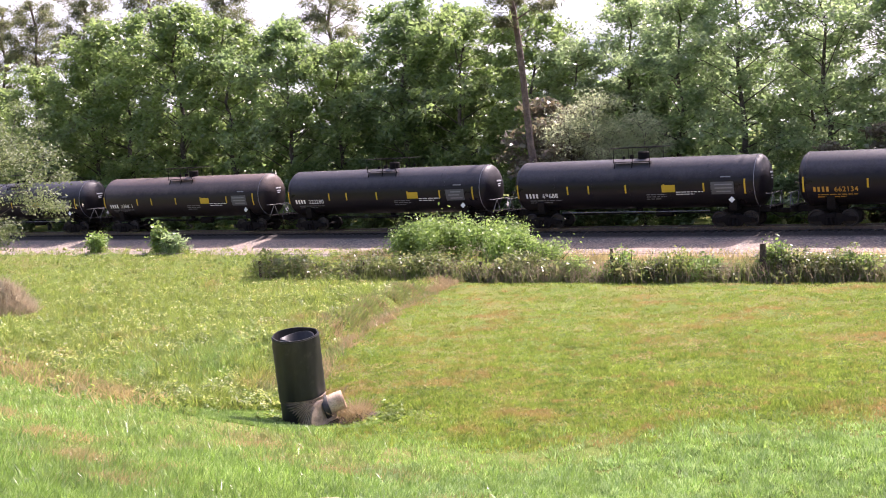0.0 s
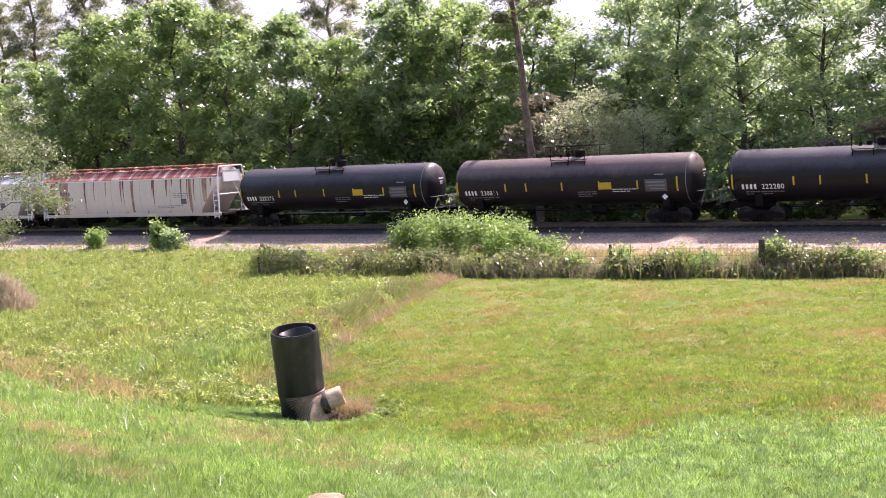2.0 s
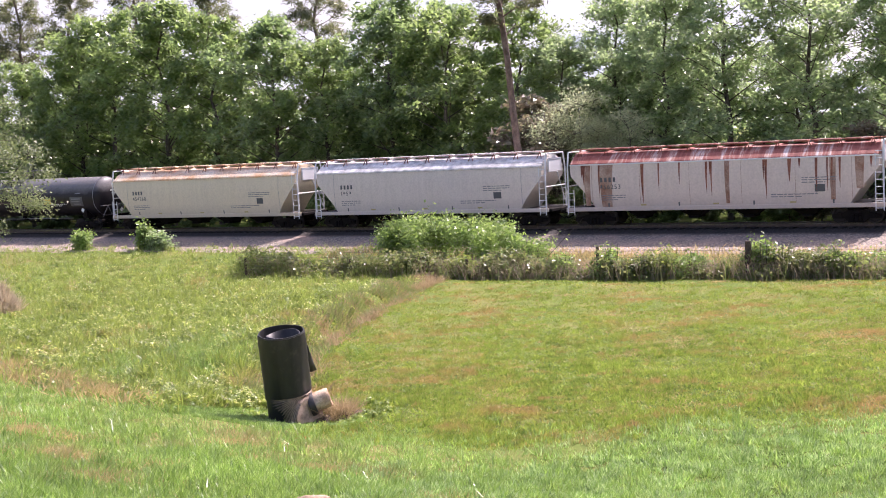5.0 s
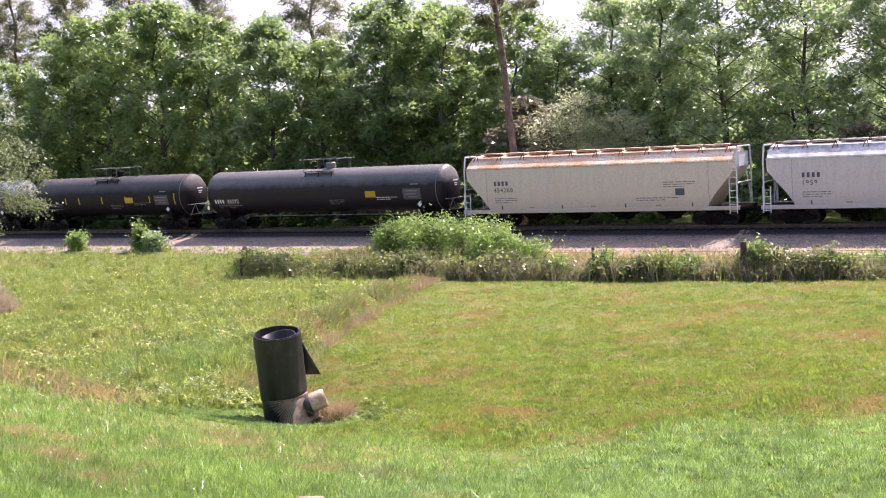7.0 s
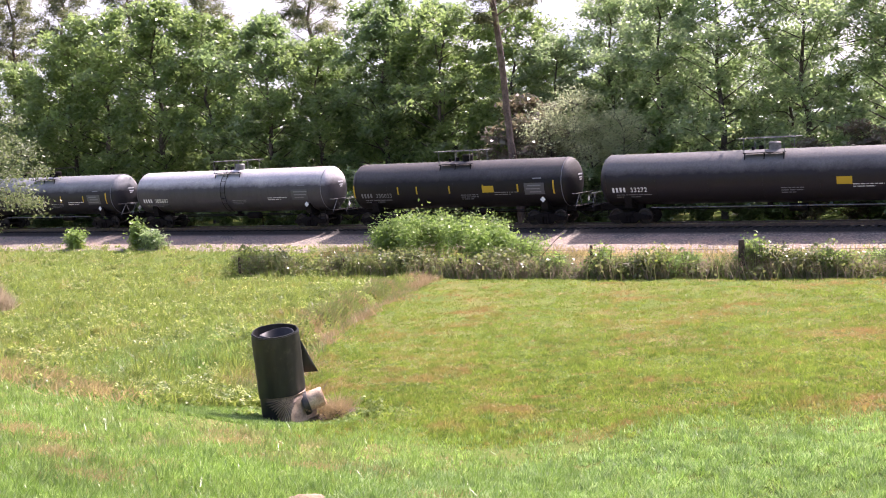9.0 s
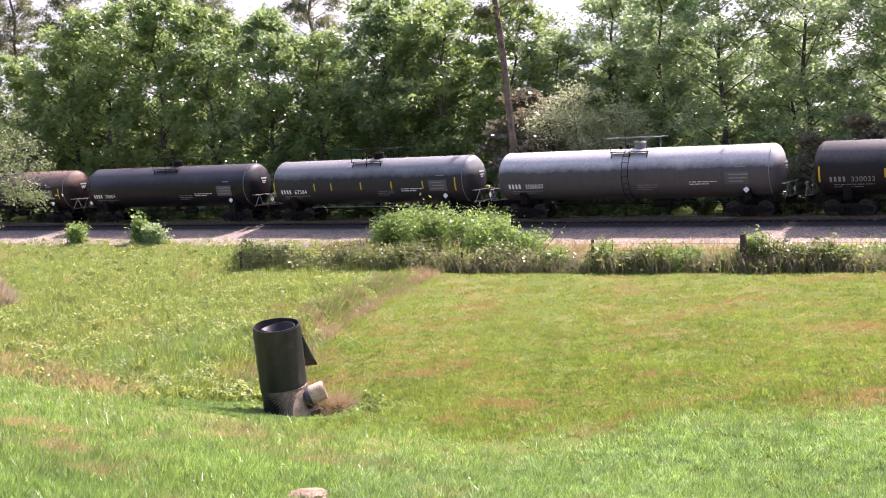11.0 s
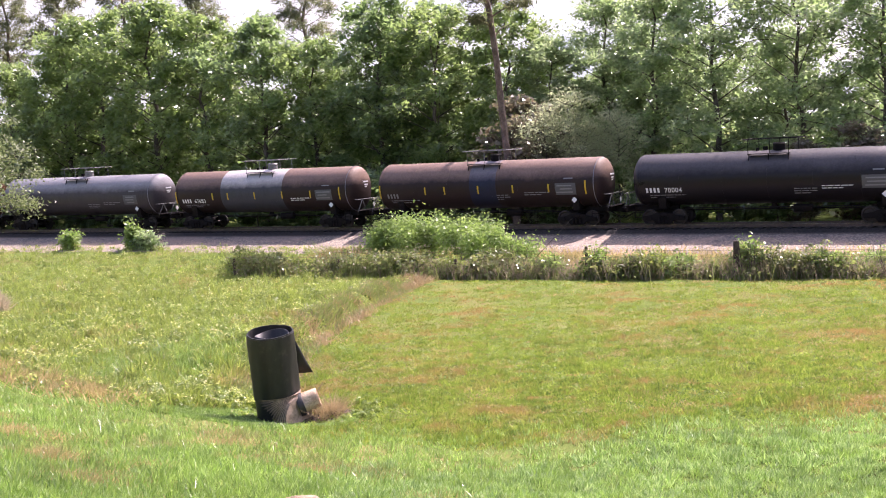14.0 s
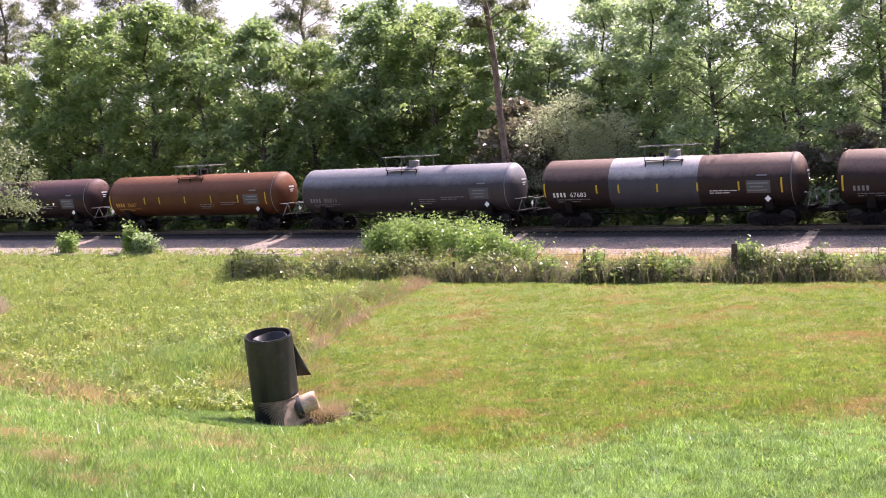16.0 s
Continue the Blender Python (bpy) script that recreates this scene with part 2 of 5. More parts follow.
BLUE_GRASS = leafy("glossy_blue_green_grass", [(0.045, 0.11, 0.022), (0.16, 0.32, 0.07), (0.60, 0.69, 0.44), (0.09, 0.20, 0.04)], (0.42, 0.66, 0.15), 0.28, 0.4, (0.26, 0.34, 0.11), 0.64, sheen=1.0, patchy=(0.7, 1.3))
STRAW = leafy("dry_grass", [(0.42, 0.31, 0.15), (0.50, 0.40, 0.21), (0.32, 0.22, 0.12), (0.24, 0.26, 0.08)], (0.56, 0.46, 0.20), 0.6, sheen=0.2)
DEAD_STEM = leafy("dead_stem", [(0.32, 0.25, 0.19), (0.42, 0.34, 0.26), (0.20, 0.155, 0.12)], (0.40, 0.32, 0.22), 0.7, 0.35, sheen=0.2)
def sheeting():
    m = mat("black_plastic_sheeting", (0.02, 0.02, 0.02), 0.5)
    run = noise_tex(m, coords(m, (2.2, 2.2, 0.5)), 1.4, 6, 0.6)
    spot = noise_tex(m, coords(m), 3.0, 6, 0.7)
    col = ramp(m, run, [(0.35, (0.008, 0.008, 0.009)), (0.6, (0.024, 0.022, 0.022)), (0.75, (0.045, 0.040, 0.037))])
    col = mix(m, ramp(m, spot, [(0.55, (0, 0, 0)), (0.75, (0.6, 0.6, 0.6))]), col, (0.075, 0.06, 0.05))
    link(m, col, bsdf(m).inputs["Base Color"])
    bump(m, run, 0.15, 0.03)
    return m


def pleated():
    """Black sheeting, dusted tan on its raised folds."""
    m = mat("dusty_pleated_plastic", (0.03, 0.025, 0.02), 0.7)
    g = node(m, "ShaderNodeNewGeometry")
    spot = noise_tex(m, coords(m), 5.0, 5, 0.7)
    dust_shade = ramp(m, spot, [(0.35, (0.20, 0.14, 0.10)), (0.65, (0.50, 0.37, 0.28))])
    col = mix(m, ramp(m, g.outputs["Pointiness"], [(0.44, (0, 0, 0)), (0.515, (1, 1, 1))]), (0.022, 0.018, 0.016), dust_shade)
    sep = node(m, "ShaderNodeSeparateXYZ")
    link(m, coords(m), sep.inputs[0])
    wear = node(m, "ShaderNodeMapRange", From_Min=0.0, From_Max=0.45, To_Min=0.08)
    link(m, sep.outputs[0], wear.inputs["Value"])
    col = mix(m, wear.outputs[0], (0.024, 0.021, 0.02), col)
    link(m, col, bsdf(m).inputs["Base Color"])
    return m


PIPE = sheeting()
PIPE_DUST = pleated()
STUB = mottled("sun_bleached_pipe_stub", (0.46, 0.26, 0.15), (0.72, 0.57, 0.42), 2.5, 0.8)
DARK_EARTH = mottled("torn_earth", (0.05, 0.035, 0.024), (0.17, 0.12, 0.08), 4.0, 0.95, 30, 0.04)
RUSTY_STRAW = leafy("rusty_dead_grass", [(0.33, 0.23, 0.12), (0.46, 0.35, 0.20), (0.20, 0.14, 0.075)], (0.48, 0.37, 0.19), 0.7, 0.35)
DIRT = mottled("bare_dirt", (0.20, 0.13, 0.085), (0.36, 0.26, 0.18), 3.0, 0.95, 40, 0.03)


def ballast_material():
    m = mat("ballast_stone", (0.4, 0.38, 0.36), 0.9)
    v = coords(m)
    vo = node(m, "ShaderNodeTexVoronoi", Scale=8.0)
    link(m, v, vo.inputs["Vector"])
    stone = ramp(m, noise_tex(m, v, 7.0, 3), [(0.38, (0.13, 0.113, 0.102)), (0.5, (0.29, 0.24, 0.185)), (0.62, (0.50, 0.41, 0.32))])
    gap = ramp(m, vo.outputs["Distance"], [(0.35, (0, 0, 0)), (0.75, (0.8, 0.8, 0.8))])
    col = mix(m, gap, stone, (0.10, 0.09, 0.08))
    col = mix(m, ramp(m, noise_tex(m, v, 0.5, 4), [(0.4, (0, 0, 0)), (0.7, (0.7, 0.7, 0.7))]), col, (0.42, 0.29, 0.22))
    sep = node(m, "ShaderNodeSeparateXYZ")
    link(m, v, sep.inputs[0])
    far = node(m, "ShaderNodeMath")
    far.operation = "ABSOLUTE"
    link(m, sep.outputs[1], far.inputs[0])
    # stone turns near black within about 2 m of the track's centre
    mid_dark = node(m, "ShaderNodeMapRange", From_Min=2.3, From_Max=1.65, To_Max=0.93)
    link(m, far.outputs[0], mid_dark.inputs["Value"])
    col = mix(m, mid_dark.outputs[0], col, (0.014, 0.012, 0.011))
    link(m, col, bsdf(m).inputs["Base Color"])
    bump(m, vo.outputs["Distance"], 1.0, 0.05)
    return m


def ground_material():
    m = mat("grassy_soil", (0.15, 0.18, 0.05), 0.95)
    bsdf(m).inputs["Specular IOR Level"].default_value = 0.05
    v = coords(m)
    col = ramp(m, noise_tex(m, v, 0.28, 6, 0.65), [(0.30, (0.075, 0.12, 0.03)), (0.48, (0.12, 0.155, 0.04)), (0.60, (0.18, 0.165, 0.06)), (0.74, (0.24, 0.175, 0.09))])
    col = mix(m, ramp(m, noise_tex(m, v, 7.0, 5, 0.7), [(0.4, (0, 0, 0)), (0.7, (0.8, 0.8, 0.8))]), col, (0.14, 0.19, 0.045))
    link(m, col, bsdf(m).inputs["Base Color"])
    bump(m, noise_tex(m, v, 12.0, 5), 0.8, 0.08)
    return m


BALLAST, SOIL = ballast_material(), ground_material()


# ---- mesh helpers ----
def finish(name, bm, material, smooth=True):
    bmesh.ops.recalc_face_normals(bm, faces=bm.faces[:])
    me = bpy.data.meshes.new(name)
    bm.to_mesh(me)
    bm.free()
    me.materials.append(material)
    if smooth:
        me.polygons.foreach_set("use_smooth", [True] * len(me.polygons))
        me.set_sharp_from_angle(angle=radians(38))
    return me


def part(name, bm, material, parent=None, label="", smooth=True):
    ob = new(name, bm if isinstance(bm, bpy.types.Mesh) else finish(name, bm, material, smooth))
    if parent:
        ob.parent = parent
    if label:
        ob["label"] = label
    return ob


def thing(name, label, category, group="", kind=""):
    return tagged(new(name), label, category, group, kind)


def box(bm, c, size, bevel=0.0, turn=None):
    made = bmesh.ops.create_cube(bm, size=1.0)["verts"]
    m = Matrix.Translation(c) @ (turn or Matrix()) @ Matrix.Diagonal((*size, 1))
    bmesh.ops.transform(bm, matrix=m, verts=made)
    if bevel:
        bmesh.ops.bevel(bm, geom=list({e for v in made for e in v.link_edges}), offset=bevel, segments=1, affect="EDGES")
    return bm


def rod(bm, a, b, r, r2=None, seg=8):
    a, b = Vector(a), Vector(b)
    made = bmesh.ops.create_cone(bm, cap_ends=True, segments=seg, radius1=r, radius2=r if r2 is None else r2, depth=(b - a).length)["verts"]
    m = Matrix.Translation((a + b) / 2) @ (b - a).to_track_quat("Z", "Y").to_matrix().to_4x4()
    bmesh.ops.transform(bm, matrix=m, verts=made)
    return bm


def tube(bm, pts, r, seg=5):
    """One continuous round wire through the points, which run along x."""
    rings = [[bm.verts.new((p[0], p[1] + r * math.cos(2 * math.pi * k / seg), p[2] + r * math.sin(2 * math.pi * k / seg))) for k in range(seg)] for p in pts]
    for a, b in zip(rings, rings[1:]):
        for k in range(seg):
            bm.faces.new((a[k], a[(k + 1) % seg], b[(k + 1) % seg], b[k]))
    bm.faces.new(rings[0]), bm.faces.new(rings[-1])
    return bm


def lathe(bm, prof, seg=32, z=0.0):
    """Turns (x, r) pairs about the x axis at height z."""
    rings = []
    for x, r in prof:
        if r < 1e-4:
            rings.append([bm.verts.new((x, 0, z))])
        else:
            rings.append([bm.verts.new((x, r * math.cos(2 * math.pi * i / seg), z + r * math.sin(2 * math.pi * i / seg))) for i in range(seg)])
    for a, b in zip(rings, rings[1:]):
        for i in range(seg):
            j = (i + 1) % seg
            q = [a[i % len(a)], a[j % len(a)], b[j % len(b)], b[i % len(b)]]
            q = list(dict.fromkeys(q))
            if len(q) > 2:
                bm.faces.new(q)
    return bm


def prism(bm, pts, x0, x1):
    """A closed (y, z) outline drawn out along x."""
    a = [bm.verts.new((x0, y, z)) for y, z in pts]
    b = [bm.verts.new((x1, y, z)) for y, z in pts]
    n = len(pts)
    for i in range(n):
        bm.faces.new((a[i], a[(i + 1) % n], b[(i + 1) % n], b[i]))
    bm.faces.new(a), bm.faces.new(b)
    return bm


def soup(name, verts, sides, material):
    """A mesh of many loose faces of the same number of sides."""
    me = bpy.data.meshes.new(name)
    nv = len(verts)
    nf = nv // sides
    me.vertices.add(nv), me.loops.add(nv), me.polygons.add(nf)
    me.vertices.foreach_set("co", np.asarray(verts, dtype=np.float32).ravel())
    me.loops.foreach_set("vertex_index", np.arange(nv, dtype=np.int32))
    me.polygons.foreach_set("loop_start", np.arange(0, nv, sides, dtype=np.int32))
    me.update()
    me.materials.append(material)
    return me


def leaf_soup(centres, size, rng, flat=0.35, long=1.6):
    """Diamond leaves at the centres, turned at random, rather flat-lying where flat is near 1."""
    n = len(centres)
    nor = rng.normal(size=(n, 3))
    nor[:, 2] = np.abs(nor[:, 2]) + flat * 2
    nor /= np.linalg.norm(nor, axis=1)[:, None]
    a = np.cross(nor, rng.normal(size=(n, 3)))
    a /= np.linalg.norm(a, axis=1)[:, None]
    b = np.cross(nor, a)
    s = (size * rng.uniform(0.6, 1.35, n))[:, None]
    droop = np.array([0, 0, -0.2]) * s
    v = np.stack([centres - a * s * long / 2, centres + b * s / 2 + droop * 0.3, centres + a * s * long / 2 + droop, centres - b * s / 2], axis=1)
    return v.reshape(-1, 3)


def tree_leaves(centres, size, rng, flat=0.35, long=1.6):
    """Small pointed leaves for far crowns, a triangle each."""
    n = len(centres)
    nor = rng.normal(size=(n, 3))
    nor[:, 2] = np.abs(nor[:, 2]) + flat * 2
    nor /= np.linalg.norm(nor, axis=1)[:, None]
    a = np.cross(nor, rng.normal(size=(n, 3)))
    a /= np.linalg.norm(a, axis=1)[:, None]
    b = np.cross(nor, a)
    s = (size * rng.uniform(0.6, 1.4, n))[:, None]
    return np.stack([centres - a * s * long * 0.4 + b * s * 0.5, centres - a * s * long * 0.4 - b * s * 0.5, centres + a * s * long * 0.6], axis=1).reshape(-1, 3)


def field(x, y, size, seed):
    """A smooth uneven field over the ground, about -1 to 1, with patches of the given size."""
    r = np.random.default_rng(seed)
    total = 0
    for _ in range(7):
        w, a, ph = 2 * np.pi / (size * r.uniform(1.2, 3.2)), r.uniform(0, np.pi), r.uniform(0, 6.28)
        total = total + np.sin(w * (x * np.cos(a) + y * np.sin(a)) + ph)
    return total / 3.2


def blades(xyz, height, width, rng, lean=0.35):
    """Grass blades, a triangle each."""
    n = len(xyz)
    ang = rng.uniform(0, 2 * np.pi, n)
    h = height * rng.uniform(0.5, 1.3, n)
    w = width * rng.uniform(0.6, 1.4, n)
    side = np.stack([np.cos(ang), np.sin(ang), np.zeros(n)], 1) * w[:, None] / 2
    tip = np.stack([rng.normal(0, lean, n) * h, rng.normal(0, lean, n) * h, h], 1)
    return np.stack([xyz - side, xyz + side, xyz + tip], axis=1).reshape(-1, 3)


# ---- distance ----
def build_clouds():
    """A bright bank of cloud low in the sky, far beyond the woods."""
    m = bpy.data.materials.new("bright_cloud")
    m.use_nodes = True
    nt = m.node_tree
    nt.nodes.remove(nt.nodes["Principled BSDF"])
    em = nt.nodes.new("ShaderNodeEmission")
    em.inputs[1].default_value = 0.62
    col = ramp(m, noise_tex(m, coords(m, (1, 1, 2.5)), 0.004, 5), [(0.35, (0.80, 0.88, 1.0)), (0.6, (1, 1, 1))])
    link(m, col, em.inputs[0])
    link(m, em.outputs[0], nt.nodes["Material Output"].inputs["Surface"])
    bm = bmesh.new()
    prev = None
    for k in range(33):
        a = radians(10 + 160 * k / 32)
        q = [bm.verts.new((1700 * math.cos(a), 1700 * math.sin(a), z)) for z in (-20, 620)]
        if prev:
            bm.faces.new((prev[0], q[0], q[1], prev[1]))
        prev = q
    tagged(part("backdrop", bm, m), "white cloud bank low in the sky", "sky", kind="structure")


build_clouds()


# ---- ground ----
def sp(x, y):
    """Along and across the track."""
    return (x - P0.x) * U.x + (y - P0.y) * U.y, (x - P0.x) * N.x + (y - P0.y) * N.y


def world_xy(s, p):
    return P0.x + U.x * s + N.x * p, P0.y + U.y * s + N.y * p


def smooth01(t):
    t = np.clip(t, 0, 1)
    return t * t * (3 - 2 * t)


def ground_z(x, y):
    s, p = sp(x, y)
    z = 0.027 * np.clip(62 - y, 0, 62) * smooth01((-12 - p) / 6)
    z = z + 0.38 * smooth01((p + 15.5) / 9)
    q = (x + 4.1) * -0.781 + (y - 27) * -0.625
    q = np.clip(q, -2, 22)
    z = z + 0.255 * (q + 2) ** 2 / (np.abs(q + 2) + 3.0)
    edge = ditch_x(y)
    z = z - 0.42 * np.exp(-((x - edge + 0.5) / 0.7) ** 2) * smooth01((61 - y) / 4) * smooth01((y - 28) / 4)
    z = z + 0.22 * smooth01((edge - 1.2 - x) / 3) * smooth01((y - 30) / 8) * smooth01((62 - y) / 6)
    back = edge - 0.55 - x
    z = z + 0.55 * smooth01(back / 0.4) * np.exp(-np.clip(back, 0, 40) / 2.2) * smooth01((60 - y) / 5) * smooth01((y - 33) / 5)
    z = z - 0.17 * np.exp(-((x + 3.1) / 1.3) ** 2 - ((y - 28.0) / 1.1) ** 2)
    z = z + 0.05 * np.sin(x * 0.9 + 0.4 * y) * np.sin(y * 0.6) + 0.03 * np.sin(2.1 * x) * np.sin(1.7 * y + 1)
    return z


def ditch_x(y):
    """The swale that parts the mown lawn from the rough weeds."""
    return np.interp(y, [26, 30, 34, 40.6, 50, 58, 62], [-2.6, -3.2, -3.9, -3.7, -2.2, -0.3, 0.8])


def build_ground():
    gx = np.concatenate([-np.geomspace(2600, 62, 12), np.arange(-60, -24, 0.9), np.arange(-24, 24, 0.33), np.arange(24, 60.1, 0.9), np.geomspace(62, 2600, 12)])
    gy = np.concatenate([-np.geomspace(2600, 12, 14), np.arange(-10, 12, 0.9), np.arange(12, 64, 0.33), np.arange(64, 120.1, 0.9), np.geomspace(124, 2600, 14)])
    X, Y = np.meshgrid(gx, gy)
    Z = ground_z(X, Y)
    nx, ny = len(gx), len(gy)
    idx = np.arange(nx * ny).reshape(ny, nx)
    faces = np.stack([idx[:-1, :-1], idx[:-1, 1:], idx[1:, 1:], idx[1:, :-1]], -1).reshape(-1, 4)
    me = bpy.data.meshes.new("ground")
    me.from_pydata(np.stack([X, Y, Z], -1).reshape(-1, 3).tolist(), [], faces.tolist())
    me.materials.append(SOIL)
    me.polygons.foreach_set("use_smooth", [True] * len(me.polygons))
    tagged(new("ground", me), "grassy ground sloping gently down to the railway", "ground", kind="structure")


build_ground()

TRACK = pose(P0.x, P0.y, 0, 0, 0, -math.degrees(TH))


def build_track():
    bed = bmesh.new()
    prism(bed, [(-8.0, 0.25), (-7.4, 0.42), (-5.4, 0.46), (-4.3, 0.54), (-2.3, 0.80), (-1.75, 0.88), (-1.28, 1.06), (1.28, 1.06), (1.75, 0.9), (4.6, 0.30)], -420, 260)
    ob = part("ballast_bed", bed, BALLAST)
    tagged(ob, "grey crushed-stone railway ballast bed", "ballast", kind="structure")
    ob.matrix_basis = TRACK
    track = thing("railway_track", "single railway track of steel rails on wooden ties", "track", kind="structure")
    track.matrix_basis = TRACK
    for side in (-0.755, 0.755):
        bm = bmesh.new()
        prism(bm, [(side - .07, 1.12), (side + .07, 1.12), (side + .07, 1.135), (side + .012, 1.16), (side + .012, 1.25), (side + .036, 1.262), (side + .036, 1.294), (side - .036, 1.294), (side - .036, 1.262), (side - .012, 1.25), (side - .012, 1.16), (side - .07, 1.135)], -420, 260)
        rail = part("rail", bm, RAIL_SIDE, track, smooth=False)
        bm = bmesh.new()
        box(bm, (-80, side, 1.297), (680, 0.05, 0.006))
        part("rail_head", bm, RAIL_TOP, rail, "polished running surface", smooth=False)
    bm = bmesh.new()
    box(bm, (0, 0, 0), (0.23, 2.6, 0.17), 0.012)
    me = finish("tie", bm, TIE_WOOD)
    rng = random.Random(5)
    for i in range(220):
        ob = new("tie", me)
        ob.parent = track
        ob.matrix_basis = pose(-72 + i * 0.54 + rng.uniform(-.03, .03), rng.uniform(-.05, .05), 1.045, 0, 0, rng.uniform(-1, 1))


build_track()


# ---- the train ----
R, ZC = 1.50, 2.61          # tank radius and the height of its axis over the rail


def wrap(bm, r=R, zc=ZC, lift=0.008):
    """Lays flat pieces, drawn in x and z, on the camera's side of the tank."""
    for v in bm.verts:
        dz = max(-r * 0.98, min(r * 0.98, v.co.z - zc))
        v.co.y = -(math.sqrt(r * r - dz * dz) + lift) + v.co.y
    return bm


def sheet(bm, x, z, w, h, rows=3):
    """A rectangle in the x-z plane, in a few strips so that it can be bent."""
    for i in range(rows):
        z0, z1 = z - h / 2 + h * i / rows, z - h / 2 + h * (i + 1) / rows
        bm.faces.new([bm.verts.new((a, 0, b)) for a, b in ((x - w / 2, z0), (x + w / 2, z0), (x + w / 2, z1), (x - w / 2, z1))])
    return bm


def lettering(words, x, z, height, spread=1.0):
    """Figures as a mesh in the x-z plane, starting at x."""
    cu = bpy.data.curves.new("figures", "FONT")
    cu.body, cu.size, cu.space_character, cu.offset = words, height * 1.38, spread * 1.06, 0.004
    ob = bpy.data.objects.new("figures", cu)
    me = bpy.data.meshes.new_from_object(ob)
    bm = bmesh.new()
    bm.from_mesh(me)
    bpy.data.objects.remove(ob), bpy.data.curves.remove(cu), bpy.data.meshes.remove(me)
    bmesh.ops.transform(bm, matrix=Matrix.Translation((x, 0, z)) @ pose(0, 0, 0, 90), verts=bm.verts[:])
    return bm


def letter_bars(count, x, z, height, lay, ink, car, step=0.23):
    """Plain bars, one for each letter of an owner's mark."""
    for i in range(count):
        bm = bmesh.new()
        sheet(bm, x + i * step + step * 0.4, z + height / 2, step * 0.56, height, 2)
        part("letter_bar", lay(bm), ink, car, "plain painted letter block" if i == 0 else "")


def fine_print(rows, x, z, w, line=0.13, h=0.05, rng=None):
    bm = bmesh.new()
    for i in range(rows):
        a = x
        end = x + w * (1 if i < rows - 1 else 0.7)
        while a < end:
            b = min(end, a + rng.uniform(0.15, 0.5))
            sheet(bm, (a + b) / 2, z - i * line, b - a - 0.06, h, 1)
            a = b
    return bm


def wheelset_mesh():
    bm = bmesh.new()
    rod(bm, (0, -0.95, 0), (0, 0.95, 0), 0.075)
    for y in (-0.755, 0.755):
        s = 1 if y > 0 else -1
        for prof in ([(y - s * 0.035, 0.46), (y - s * 0.035, 0.485), (y - s * 0.005, 0.485), (y, 0.457), (y + s * 0.1, 0.45), (y + s * 0.1, 0.38), (y + s * 0.04, 0.34), (y + s * 0.03, 0.16), (y + s * 0.07, 0.12), (y + s * 0.07, 0.0)],):
            b2 = bmesh.new()
            lathe(b2, prof, 28)
            bmesh.ops.transform(b2, matrix=pose(0, 0, 0, 0, 0, 90), verts=b2.verts[:])
            me = bpy.data.meshes.new("tmp")
            b2.to_mesh(me), b2.free()
            bm.from_mesh(me)
            bpy.data.meshes.remove(me)
    return finish("wheelset", bm, WHEEL_STEEL)


WHEELSET = wheelset_mesh()
FRONT_AXLES, REAR_AXLES = [], []


def side_frame_mesh():
    bm = bmesh.new()
    outline = [(-1.28, .52), (-1.28, .30), (-.95, .28), (-.62, .30), (-.42, .08), (.42, .08), (.62, .30), (.95, .28), (1.28, .30), (1.28, .52), (.7, .62), (.45, .72), (-.45, .72), (-.7, .62)]
    a = [bm.verts.new((x, -0.07, z)) for x, z in outline]
    b = [bm.verts.new((x, 0.07, z)) for x, z in outline]
    n = len(a)
    for i in range(n):
        bm.faces.new((a[i], a[(i + 1) % n], b[(i + 1) % n], b[i]))
    bm.faces.new(a), bm.faces.new(b)
    for x in (-0.89, 0.89):
        rod(bm, (x, -0.14, 0.42), (x, 0.1, 0.42), 0.14, seg=12)
    for x in (-0.22, 0, 0.22):
        rod(bm, (x, -0.10, 0.16), (x, -0.10, 0.5), 0.085, seg=10)
    return finish("side_frame", bm, DARK_IRON)


SIDE_FRAME = side_frame_mesh()


def bogie(car, x):
    bm = bmesh.new()
    box(bm, (0, 0, 0.62), (0.42, 2.3, 0.22), 0.03)
    box(bm, (0, 0, 0.80), (0.5, 0.6, 0.18), 0.03)
    for a in (-0.45, 0.45):
        box(bm, (a, 0, 0.42), (0.1, 1.7, 0.12), 0.02)
    b = part("bogie", bm, DARK_IRON, car)
    b.matrix_basis = pose(x, 0, 0)
    for y in (-1.0, 1.0):
        ob = new("side_frame", SIDE_FRAME)
        ob.parent = b
        ob.matrix_basis = pose(0, y, 0, 0, 0, 0 if y < 0 else 180)
    for dx, store in ((0.89, FRONT_AXLES), (-0.89, REAR_AXLES)):
        ob = new("wheelset", WHEELSET)
        ob.parent = b
        ob.matrix_basis = pose(dx, 0, 0.457)
        store.append(ob)


def coupler(car, half, way):
    bm = bmesh.new()
    box(bm, (way * (half - 0.55), 0, 0.86), (0.7, 0.16, 0.2), 0.03)
    box(bm, (way * (half - 0.12), way * 0.05, 0.86), (0.26, 0.28, 0.28), 0.05)
    rod(bm, (way * (half - 0.9), -0.25, 0.85), (way * (half - 0.1), -0.28, 0.42), 0.03)
    rod(bm, (way * (half - 0.1), -0.28, 0.42), (way * (half + 0.0), -0.2, 0.55), 0.03)
    part("coupler", bm, DARK_IRON, car, "grimy knuckle coupler with a hanging air hose")


